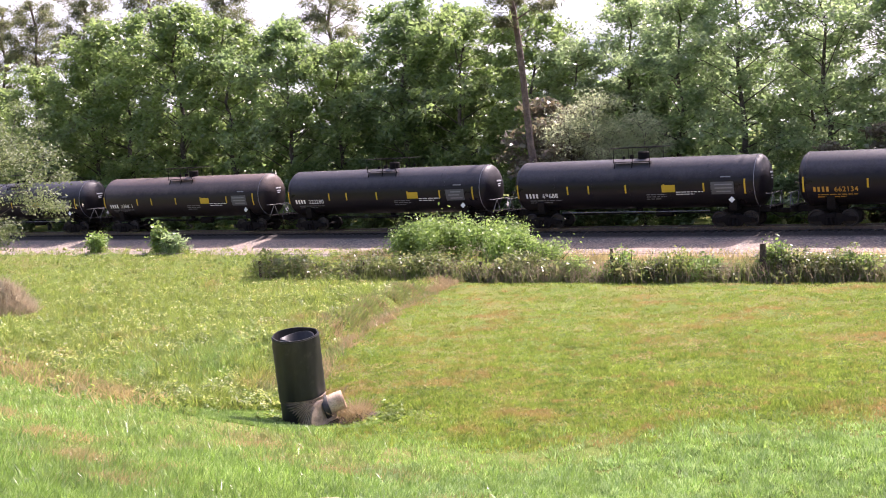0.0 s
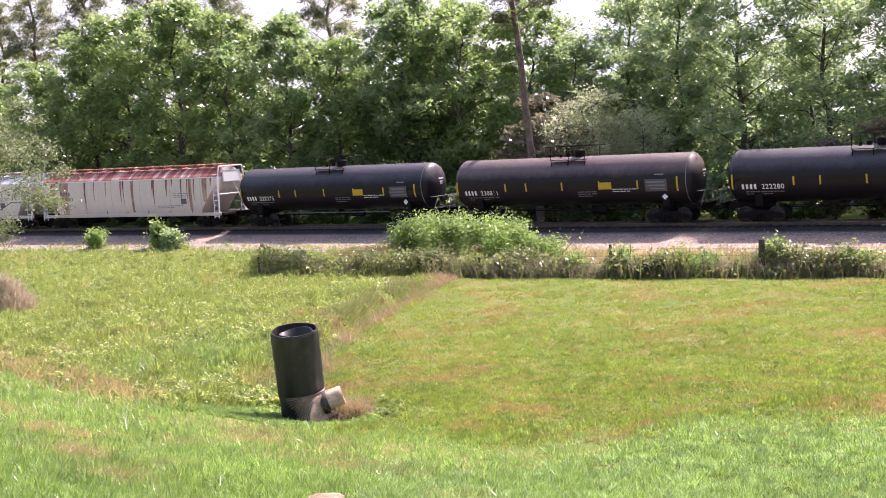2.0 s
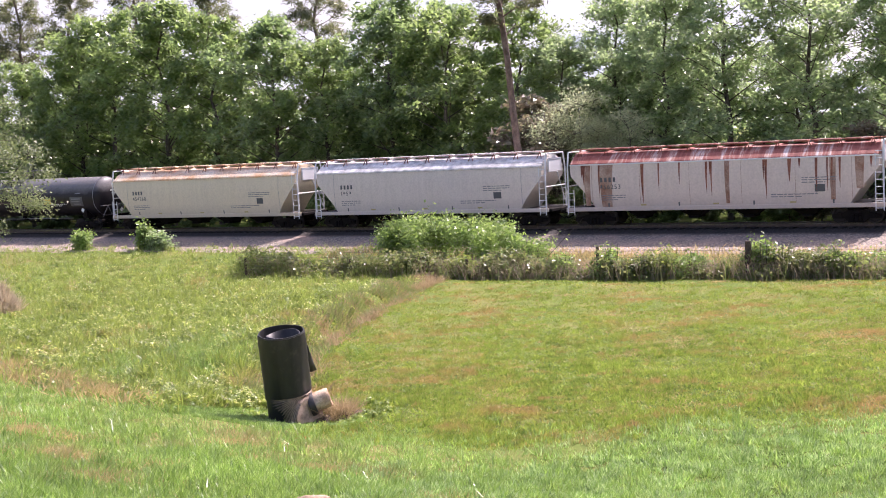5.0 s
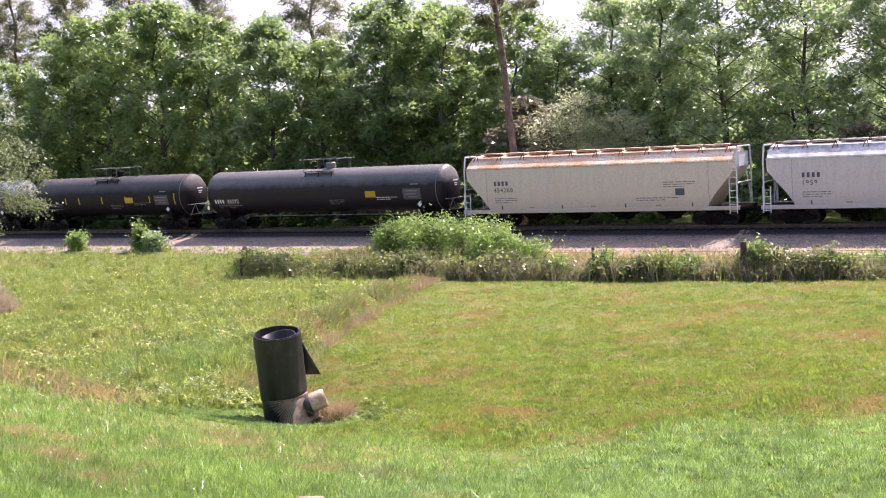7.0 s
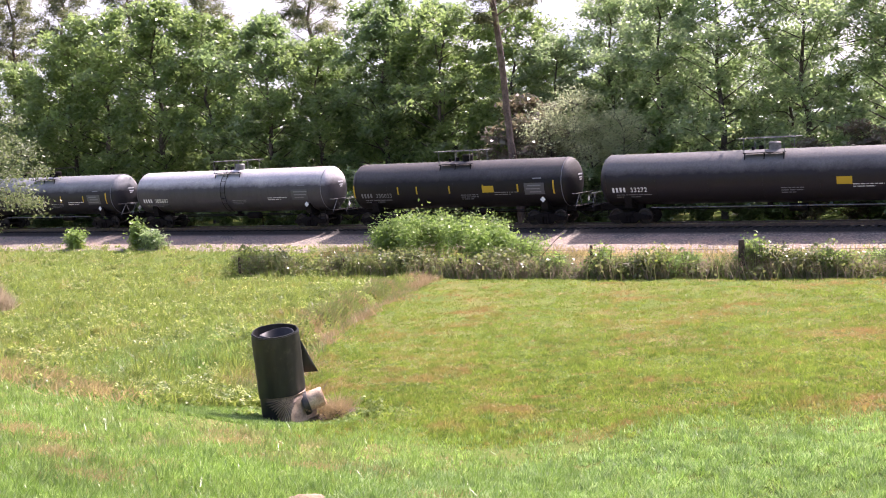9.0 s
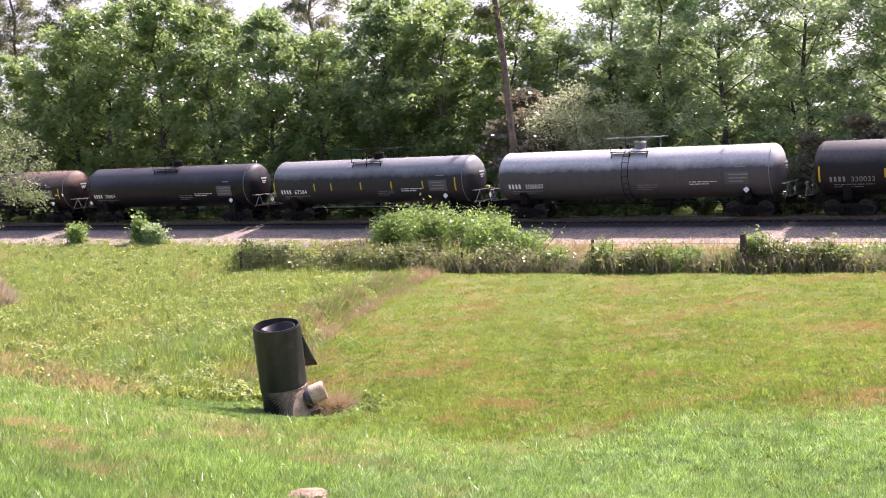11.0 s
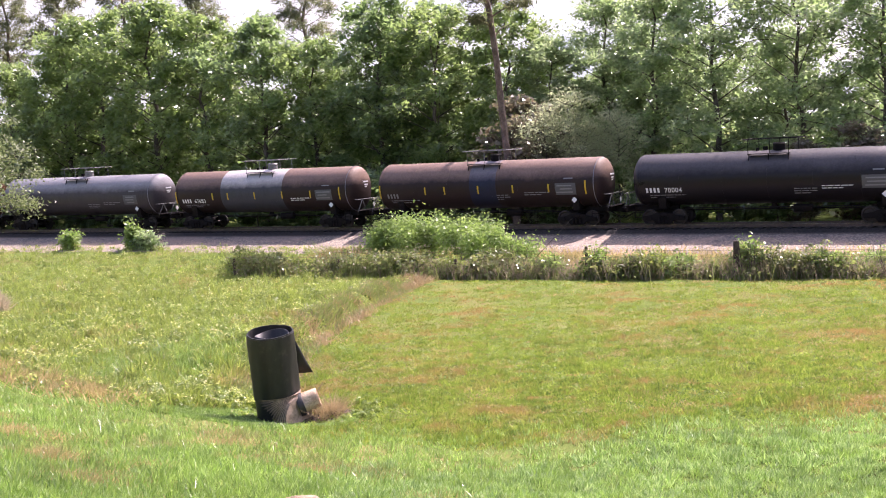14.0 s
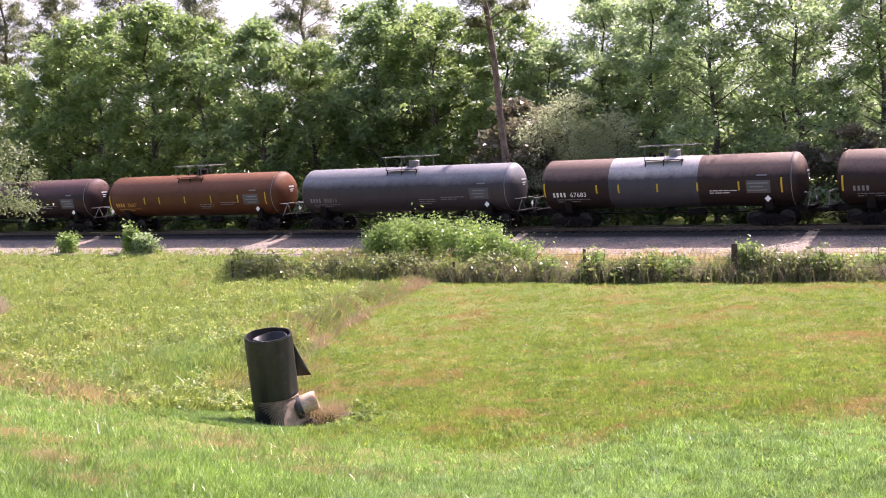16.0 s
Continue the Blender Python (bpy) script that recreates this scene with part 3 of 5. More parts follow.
def tank_base(paint, length):
    """Meshes that the tank cars of one paint share."""
    half = (length - 1.65) / 2
    bm = bmesh.new()
    prof = [(-half - 0.0, 0)] + [(-half + 0.56 * (1 - math.cos(a)), 0.985 * R * math.sin(a)) for a in (0.18, 0.4, 0.65, 0.9, 1.15, 1.4)]
    prof += [(-half + 0.60, R)]
    for k in range(1, 6):
        x = -half + 0.60 + (2 * half - 1.2) * k / 6
        prof += [(x - 0.03, R), (x - 0.025, R + 0.007), (x + 0.025, R + 0.007), (x + 0.03, R)]
    prof += [(-x, r) for x, r in prof[:8][::-1]]
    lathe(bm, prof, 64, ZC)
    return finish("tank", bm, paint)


TANK_MESH = {}


def tank_car(paint, length, label, figures, letters=4, ink=WHITE, stripes=True, plate=True, patch=None, seed=0, faint=False):
    rng = random.Random(seed)
    car = thing("tank_car", label, "tank car", "cars of the train")
    half = (length - 1.65) / 2
    key = (paint.name, round(length, 1))
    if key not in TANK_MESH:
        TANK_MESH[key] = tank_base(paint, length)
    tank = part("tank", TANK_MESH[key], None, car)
    for way in (-1, 1):     # weld bands at the heads
        bm = bmesh.new()
        x = way * (half - 0.62)
        lathe(bm, [(x - 0.05, R), (x - 0.05, R + 0.014), (x + 0.05, R + 0.014), (x + 0.05, R)], 64, ZC)
        part("head_band", bm, paint, tank)
    # raised weld on the leading head, its highlight painted as a paler tone
    bm = bmesh.new()
    x = half - 0.57
    lathe(bm, [(x - 0.015, R), (x - 0.015, R + 0.018), (x + 0.015, R + 0.018), (x + 0.015, R)], 64, ZC)
    part("head_weld", bm, WELD_GLINT, tank, "weld line with painted highlight at the leading head")
    if patch:
        for x0, x1, m in patch:
            bm = bmesh.new()
            lathe(bm, [(x0, R), (x0, R + 0.009), (x1, R + 0.009), (x1, R)], 64, ZC)
            part("repaint_band", bm, m, tank, "repainted paler band round the tank")
    # sills, bolsters and underframe
    for way in (-1, 1):
        bm = bmesh.new()
        e = length / 2
        box(bm, (way * (e - 1.9), 0, 0.98), (2.9, 0.42, 0.38), 0.03)
        box(bm, (way * (e - 0.62), 0, 1.02), (0.16, 2.7, 0.26), 0.02)
        part("stub_sill", bm, DARK_IRON, car)
        bm = bmesh.new()
        x = way * (half - 1.9)
        prism(bm, [(-1.1, 0.98), (-1.22, 1.62), (-1.1, 1.75), (-0.8, 1.45), (0, 1.22), (0.8, 1.45), (1.1, 1.75), (1.22, 1.62), (1.1, 0.98)], x - 0.22, x + 0.22)
        part("saddle", bm, DARK_IRON, car, smooth=False)
        bm = bmesh.new()
        g = e - 0.5
        rod(bm, (way * g, -1.38, 1.92), (way * g, 1.38, 1.92), 0.022)
        rod(bm, (way * g, -1.38, 1.92), (way * (g - 0.25), -1.38, 1.92), 0.022)
        for y in (-0.85, 0.85):
            rod(bm, (way * g, y * 0.55, 1.12), (way * g, y, 1.92), 0.024)
            rod(bm, (way * (g - 0.05), y * 1.6, 1.1), (way * g, y, 1.92), 0.024)
        part("end_rail", bm, GALV, car, "worn pale safety railing")
        bm = bmesh.new()
        box(bm, (way * (e - 0.55), 0, 1.17), (0.45, 2.75, 0.035))
        part("end_platform", bm, DARK_IRON, car, "narrow grating step")
        bm = bmesh.new()
        for y in (-1.42,):
            for dx in (0, 0.42):
                rod(bm, (way * (e - 1.15 - dx), y, 0.45), (way * (e - 1.15 - dx), y, 1.35), 0.02)
            for z in (0.5, 0.78, 1.06):
                rod(bm, (way * (e - 1.15), y, z), (way * (e - 1.57), y, z), 0.018)
        part("step_ladder", bm, DARK_IRON, car)
        bogie(car, way * (half - 1.9))
        coupler(car, e, way)
    bm = bmesh.new()
    rod(bm, (-half + 3.3, -1.05, 0.98), (half - 3.3, -1.05, 0.98), 0.028)
    part("side_pipe", bm, GALV if seed in (2, 5, 9, 12) else DARK_IRON, car, "long brake pipe under the tank")
    bm = bmesh.new()
    rod(bm, (1.2, -0.4, 0.85), (2.2, -0.4, 0.85), 0.22, seg=14)
    rod(bm, (-half + 3.0, 0.1, 0.8), (half - 3.0, 0.1, 0.8), 0.035)
    rod(bm, (0, 0, 0.95), (0, 0, 1.3), 0.16, seg=12)
    box(bm, (0, 0, 0.88), (0.5, 0.5, 0.14), 0.03)
    part("brake_gear", bm, DARK_IRON, car)
    # top fittings
    top = ZC + R
    bm = bmesh.new()
    rod(bm, (0.35, 0, top - 0.1), (0.35, 0, top + 0.34), 0.34, seg=20)
    rod(bm, (0.35, 0, top + 0.34), (0.35, 0, top + 0.42), 0.37, 0.30, seg=20)
    part("manway", bm, GALV if seed in (9, 11, 15, 16) else DARK_IRON, car, "round lidded manway housing")
    bm = bmesh.new()
    rod(bm, (-0.45, 0.1, top - 0.05), (-0.45, 0.1, top + 0.22), 0.14, seg=12)
    part("valve", bm, DARK_IRON, car)
    bm = bmesh.new()
    rod(bm, (-0.85, -0.15, top - 0.05), (-0.85, -0.15, top + 0.16), 0.09, seg=10)
    part("valve", bm, DARK_IRON, car)
    for y in (-0.98, 0.98):
        bm = bmesh.new()
        z = top - 0.16
        box(bm, (0, y, z), (2.3, 0.42, 0.035))
        for x in (-1.1, 0, 1.1):
            rod(bm, (x, y, z), (x, y * 1.15, ZC + math.sqrt(R * R - (y * 1.15) ** 2) - 0.02), 0.03)
            rod(bm, (x, y * 1.2, z), (x, y * 1.2, z - 0.05), 0.03)
        part("platform", bm, DARK_IRON, car, "dark grating walkway beside the manway")
    bm = bmesh.new()
    zt = top + 0.66
    for y in (-1.18, 1.18):
        rod(bm, (-1.45, y, zt), (1.6, y, zt), 0.022)
        for x in (-1.1, 0.1, 1.15):
            rod(bm, (x, y, top - 0.16), (x, y, zt), 0.022)
    rod(bm, (-1.45, -1.18, zt), (-1.45, 1.18, zt), 0.022)
    rod(bm, (1.6, -1.18, zt), (1.6, 1.18, zt), 0.022)
    part("guard_rail", bm, GALV if seed in (9, 10, 11, 14, 15, 16, 17) else DARK_IRON, car, "thin tube guard rail")
    if seed == 11:
        bm = bmesh.new()
        for dx in (-0.2, 0.2):
            prev = None
            for k in range(10):
                a = radians(25 + k * 15)
                pnt = (-0.15 + dx, -(R + 0.09) * math.sin(a), ZC + (R + 0.09) * math.cos(a))
                if prev:
                    rod(bm, prev, pnt, 0.018, seg=6)
                prev = pnt
        for k in range(9):
            a = radians(32 + k * 15)
            rod(bm, (-0.35, -(R + 0.09) * math.sin(a), ZC + (R + 0.09) * math.cos(a)), (0.05, -(R + 0.09) * math.sin(a), ZC + (R + 0.09) * math.cos(a)), 0.014, seg=6)
        part("ladder", bm, DARK_IRON, car)
    # markings
    h = 0.28
    zt = ZC - 0.68
    x0 = -half + 1.0
    soft_ink = PALE if faint else ink
    letter_bars(letters, x0, zt, h, wrap, soft_ink, car)
    if figures:
        part("car_number", wrap(lettering(figures, x0 + letters * 0.23 + 0.22, zt, h, 1.05)), soft_ink, car, "painted car number")
    part("fine_print", wrap(fine_print(2, x0 + 0.2, zt - 0.16, 2.2, rng=rng)), PALE if ink is WHITE else ink, car)
    part("fine_print", wrap(fine_print(3, 1.0 + rng.uniform(-.6, .6), ZC - 0.62, 1.3, rng=rng)), PALE, car)
    part("fine_print", wrap(fine_print(2, half - 5.2, ZC - 0.5, 1.7, rng=rng)), WHITE if not faint and ink is WHITE else PALE, car)
    bm = bmesh.new()
    sheet(bm, half - 2.4, ZC - 0.32, 1.35, 0.72, 5)
    panel = part("stencil_panel", wrap(bm), GREYED, car, "faded stencilled inspection panel")
    for j in range(3):
        bm = bmesh.new()
        sheet(bm, half - 2.4 + rng.uniform(-0.1, 0.1), ZC - 0.12 - 0.2 * j, rng.uniform(0.7, 1.15), 0.07, 2)
        part("stencil_line", wrap(bm, lift=0.012), PALE, panel)
    bm = bmesh.new()
    sheet(bm, half - 2.2, ZC + 0.32, 0.6, 0.07, 1)
    part("stencil_line", wrap(bm), PALE, car)
    if stripes:
        for i, x in enumerate(np.linspace(-half + 0.5, half - 1.1, 7)):
            bm = bmesh.new()
            tall = 0.85 if i in (0, 6) else 0.5
            sheet(bm, x + (1.0 if i == 1 else 0.0), ZC - 0.25, 0.10, tall, 6)
            part("reflector_stripe", wrap(bm, lift=0.012), YELLOW, car, "vertical yellow reflective strip" if i == 0 else "")
    if plate:
        bm = bmesh.new()
        sheet(bm, half - 5.6, ZC - 0.28, 0.82, 0.42, 4)
        part("warning_panel", wrap(bm, lift=0.012), YELLOW, car, "yellow painted warning panel")
    for x in (half - 1.9,):
        bm = bmesh.new()
        box(bm, (x, 0, 0), (0.26, 0.012, 0.26))
        bmesh.ops.transform(bm, matrix=pose(x, -1.34, ZC - 1.0) @ pose(0, 0, 0, 0, 45, 0) @ pose(-x, 0, 0), verts=bm.verts[:])
        part("placard", bm, WHITE, car, "white diamond placard", smooth=False)
    bm = bmesh.new()    # markings on the leading head
    for y, z, w, hh in ((0.15, 3.05, 0.62, 0.1), (0.15, 2.85, 0.45, 0.07), (0.12, 2.72, 0.3, 0.06)):
        r = math.hypot(y, z - ZC)
        x = half - 0.56 * (1 - math.sqrt(max(0, 1 - (r / R) ** 2))) + 0.03
        bm.faces.new([bm.verts.new((x, y + a, z + b)) for a, b in ((-w / 2, -hh / 2), (w / 2, -hh / 2), (w / 2, hh / 2), (-w / 2, hh / 2))])
    part("head_marking", bm, WHITE, car, smooth=False)
    bm = bmesh.new()
    bm.faces.new([bm.verts.new((length / 2 - 0.48, a, 1.5 + b)) for a, b in ((.35, 0), (.55, -.2), (.75, 0), (.55, .2))])
    part("placard", bm, WHITE, car, "white diamond placard", smooth=False)
    return car


def hopper_car(paint, roof, length, label, figures, letters, seed=0, streaks=False):
    rng = random.Random(seed)
    car = thing("covered_hopper_car", label, "hopper car", "cars of the train")
    e = length / 2
    b = e - 0.75                # body end
    w, zb, ze, zt = 1.60, 1.02, 3.72, 4.50
    # body sides lofted along the car; the lower end corners slope in
    bm = bmesh.new()
    rows = [(zb + 0.1, 1.46, 1.75), (1.8, 1.54, 1.30), (2.6, 1.60, 0.62), (3.05, 1.60, 0.25), (3.32, 1.58, 0.2), (ze, 1.54, 0.2)]
    near = [[bm.verts.new((x, -y, z)) for x in (-b + cut, -b + cut + 0.01, b - cut - 0.01, b - cut)] for z, y, cut in rows]
    far = [[bm.verts.new((v.co.x, -v.co.y, v.co.z)) for v in r] for r in near]
    for a, c in zip(range(len(rows) - 1), range(1, len(rows))):
        for g in (near, far):
            for i in range(3):
                bm.faces.new((g[a][i], g[a][i + 1], g[c][i + 1], g[c][i]))
        bm.faces.new((near[a][0], near[c][0], far[c][0], far[a][0]))
        bm.faces.new((near[a][-1], near[c][-1], far[c][-1], far[a][-1]))
    for r in (0, -1):
        bm.faces.new((near[r][0], near[r][-1], far[r][-1], far[r][0]))
    body = part("body", bm, paint, car)
    bm = bmesh.new()
    for y in (-1.5, 1.5):
        box(bm, (0, y * 0.985, zb + 0.02), (2 * b + 0.3, 0.14, 0.24), 0.02)
    part("side_sill", bm, paint, car)
    # roof: an arched sheet with a running board and hatch frames
    bm = bmesh.new()
    arch = [(-1.56, ze - 0.02), (-1.54, ze + 0.06), (-1.1, ze + 0.40), (-0.6, ze + 0.66), (0, ze + 0.76), (0.6, ze + 0.66), (1.1, ze + 0.40), (1.54, ze + 0.06), (1.56, ze - 0.02)]
    prism(bm, arch, -b + 0.22, b - 0.22)
    part("roof", bm, roof, car)
    bm = bmesh.new()
    for y in (-0.62, 0.62):
        box(bm, (0, y, zt + 0.10), (2 * b, 0.32, 0.03))
    for k in range(11):
        x = -b + 0.6 + k * (2 * b - 1.2) / 10
        for s in (-1, 1):
            rod(bm, (x, s * 0.8, zt + 0.10), (x - 0.16, s * 0.98, ze + 0.46), 0.025)
            rod(bm, (x, s * 0.8, zt + 0.10), (x + 0.16, s * 0.98, ze + 0.46), 0.025)
    part("running_board", bm, RUN_RUST, car, "roof walkway on slanted brackets")
    for k in range(10):
        bm = bmesh.new()
        box(bm, (-b + 1.5 + k * (2 * b - 3.0) / 9, 0, zt + 0.08), (1.35, 0.62, 0.12), 0.03)
        part("hatch", bm, roof, car)
    bm = bmesh.new()    # rims where the roof meets the sides
    for y in (-1.56, 1.56):
        box(bm, (0, y, ze - 0.02), (2 * b - 0.3, 0.06, 0.07), 0.01)
    part("roof_rim", bm, roof if roof is not ROOF_RUST else HOP_RAIL, car)
    for way in (-1, 1):
        x = way * b
        bm = bmesh.new()
        for y in (-1.48, 1.48):
            rod(bm, (x, y, zb), (x, y, ze - 0.15), 0.05)
            rod(bm, (x, y, ze - 0.15), (x, y * 0.86, zt - 0.02), 0.05)
        rod(bm, (x, -1.27, zt - 0.02), (x, 1.27, zt - 0.02), 0.045)
        rod(bm, (x, -1.48, 2.45), (x, 1.48, 2.45), 0.04)
        rod(bm, (x, 1.48, 1.2), (x, 0.3, 3.3), 0.035)
        part("end_frame", bm, HOP_RAIL, car, "white tube frame at the car end")
        bm = bmesh.new()
        for dx in (0.0, -0.42):
            rod(bm, (x + way * dx + way * 0.02, -1.57, zb - 0.3), (x + way * dx + way * 0.02, -1.57, ze + 0.05 if way > 0 else zb + 1.2), 0.028)
        for k in range(9 if way > 0 else 4):
            z = zb - 0.15 + k * 0.38
            rod(bm, (x + way * 0.02, -1.57, z), (x - way * 0.40, -1.57, z), 0.022)
        part("ladder", bm, HOP_RAIL, car, "white rung ladder")
        bm = bmesh.new()
        for dy in (0.95, 1.35):
            rod(bm, (x + way * 0.05, dy, zb), (x + way * 0.05, dy, zb + 1.3), 0.025)
        for k in range(4):
            rod(bm, (x + way * 0.05, 0.95, zb + 0.15 + k * 0.36), (x + way * 0.05, 1.35, zb + 0.15 + k * 0.36), 0.02)
        part("end_ladder", bm, HOP_RAIL, car)
        bm = bmesh.new()
        box(bm, (x - way * 0.3, 0, zb), (1.3, 2.9, 0.16), 0.02)
        box(bm, (x - way * 0.9, 0, 0.9), (2.6, 0.42, 0.36), 0.02)
        part("end_sill", bm, DARK_IRON, car)
        bm = bmesh.new()
        box(bm, (x - way * 0.12, 0.2, 3.75), (0.12, 1.9, 0.85), 0.02)
        part("end_panel", bm, HOP_RAIL, car, "white upper end sheet")
        bogie(car, way * (e - 2.25))
        coupler(car, e, way)
    for k in range(4):          # outlet hoppers between the bogies
        x = -e + 5.0 + k * (length - 10.0) / 3
        bm = bmesh.new()
        top = [bm.verts.new((x + a, c, 1.40)) for a, c in ((-1.45, -1.4), (1.45, -1.4), (1.45, 1.4), (-1.45, 1.4))]
        low = [bm.verts.new((x + a, c, 0.52)) for a, c in ((-.35, -.5), (.35, -.5), (.35, .5), (-.35, .5))]
        for i in range(4):
            bm.faces.new((top[i], top[(i + 1) % 4], low[(i + 1) % 4], low[i]))
        bm.faces.new(low), bm.faces.new(top)
        hop = part("outlet_hopper", bm, DARK_IRON, car, smooth=False)
        bm = bmesh.new()
        box(bm, (x, 0, 0.46), (0.6, 1.3, 0.14), 0.02)
        part("outlet_gate", bm, DARK_IRON, hop)
    # markings
    def on_side(bm, lift=0.012):
        for v in bm.verts:
            z = v.co.z
            v.co.y = -(float(np.interp(z, [1.12, 1.8, 2.6, 3.2, 3.32, ze], [1.46, 1.54, 1.60, 1.60, 1.58, 1.54])) + lift)
        return bm
    x0 = -b + 2.1
    letter_bars(letters, x0, 2.65, 0.27, on_side, INK, car, 0.27)
    part("car_number", on_side(lettering(figures, x0, 2.24, 0.27, 1.15)), INK, car, "painted car number")
    part("fine_print", on_side(fine_print(3, x0, 1.85, 1.6, rng=rng)), PALE, car)
    part("fine_print", on_side(fine_print(2, b - 6.0, 1.7, 2.6, rng=rng)), PALE, car)
    part("fine_print", on_side(fine_print(3, b - 4.3, 2.6, 1.9, rng=rng)), PALE, car)
    bm = bmesh.new()
    sheet(bm, b - 3.3, 2.02, 0.55, 0.4, 2)
    part("stencil_panel", on_side(bm), INK, car, "small dark stencil box")
    for k in range(7):
        bm = bmesh.new()
        sheet(bm, -b + 2.6 + k * (2 * b - 5.2) / 6, 1.26, 0.34 if k % 2 else 0.09, 0.09 if k % 2 else 0.26, 2)
        part("reflector_stripe", on_side(bm), YELLOW_DULL if k % 2 else INK, car)
    for k in range(6 if streaks else 2):          # vertical plate seams
        bm = bmesh.new()
        sheet(bm, -b + 1.6 + k * (2 * b - 3.2) / (5 if streaks else 1), 2.45, 0.02, 2.4, 8)
        part("plate_seam", on_side(bm, 0.006), PALE if not streaks else RUST_WASH, body)
    if streaks:
        for x, wd, ln in ((-b + 1.3, 0.45, 2.4), (-b + 2.5, 0.9, 2.5), (b - 1.2, 0.5, 1.7), (b - 2.6, 0.35, 2.3), (0.7, 0.3, 2.4)):
            bm = bmesh.new()
            for r in range(8):
                t0, t1 = r / 8, (r + 1) / 8
                bm.faces.new([bm.verts.new((x + a * wd / 2 * (1 - 0.3 * t), 0, 3.66 - ln * t)) for a, t in ((-1, t0), (1, t0), (1, t1), (-1, t1))])
            part("rust_wash", on_side(bm, 0.009), RUST_WASH, body, smooth=False)
        for k in range(18):
            bm = bmesh.new()
            x = rng.uniform(-b + 0.6, b - 0.6)
            ln = rng.uniform(0.5, 2.4)
            wd = rng.uniform(0.07, 0.20)
            for r in range(8):
                t0, t1 = r / 8, (r + 1) / 8
                w0, w1 = wd * (1 - t0 ** 1.5) + 0.015, wd * (1 - t1 ** 1.5) + 0.015
                bm.faces.new([bm.verts.new((x + a, 0, 3.66 - ln * t)) for a, t in ((-w0 / 2, t0), (w0 / 2, t0), (w1 / 2, t1), (-w1 / 2, t1))])
            part("rust_run", on_side(bm, 0.012), RUN_RUST, body, smooth=False)
    return car


GAPS = [22.5 + 17.6, 22.5, 5.14, -12.57, -30.28, -47.96, -67.46, -86.0, -104.7, -126.09, -143.68, -162.88, -180.29, -197.96, -215.53, -232.89, -250.7, -268.35, -286.0]
GAPS = [g * 1.011 for g in GAPS]


def length_of(i):
    return GAPS[i] - GAPS[i + 1]


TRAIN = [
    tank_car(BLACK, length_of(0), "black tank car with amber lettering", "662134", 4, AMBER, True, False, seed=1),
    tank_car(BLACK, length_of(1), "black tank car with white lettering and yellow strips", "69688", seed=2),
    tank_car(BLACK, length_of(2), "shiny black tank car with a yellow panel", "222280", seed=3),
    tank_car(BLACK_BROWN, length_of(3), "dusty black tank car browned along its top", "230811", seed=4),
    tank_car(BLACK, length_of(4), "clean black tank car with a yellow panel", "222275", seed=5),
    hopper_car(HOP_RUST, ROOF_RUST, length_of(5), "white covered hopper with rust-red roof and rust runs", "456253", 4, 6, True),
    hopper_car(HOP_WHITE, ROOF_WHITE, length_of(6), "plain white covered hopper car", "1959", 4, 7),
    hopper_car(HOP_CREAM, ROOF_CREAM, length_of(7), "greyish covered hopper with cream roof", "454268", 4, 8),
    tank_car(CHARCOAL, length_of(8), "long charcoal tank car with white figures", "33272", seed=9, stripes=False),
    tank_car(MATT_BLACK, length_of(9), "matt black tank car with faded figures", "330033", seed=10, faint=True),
    tank_car(SILVER, length_of(10), "silver-grey tank car with light painted on top, shade below", "208607", seed=11, stripes=False, plate=False),
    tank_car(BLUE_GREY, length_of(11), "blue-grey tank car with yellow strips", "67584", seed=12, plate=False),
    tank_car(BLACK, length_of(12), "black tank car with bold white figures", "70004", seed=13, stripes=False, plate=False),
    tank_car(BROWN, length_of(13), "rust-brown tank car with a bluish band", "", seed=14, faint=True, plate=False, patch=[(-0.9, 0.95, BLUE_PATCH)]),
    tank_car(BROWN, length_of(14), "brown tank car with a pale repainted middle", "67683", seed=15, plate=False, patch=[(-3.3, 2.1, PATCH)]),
    tank_car(GREY, length_of(15), "purplish grey tank car with painted shade below", "85813", seed=16, faint=True, stripes=False, plate=False),
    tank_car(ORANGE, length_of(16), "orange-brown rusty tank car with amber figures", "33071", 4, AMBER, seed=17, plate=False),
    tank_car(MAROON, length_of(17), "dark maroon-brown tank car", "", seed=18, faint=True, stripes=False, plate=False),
]


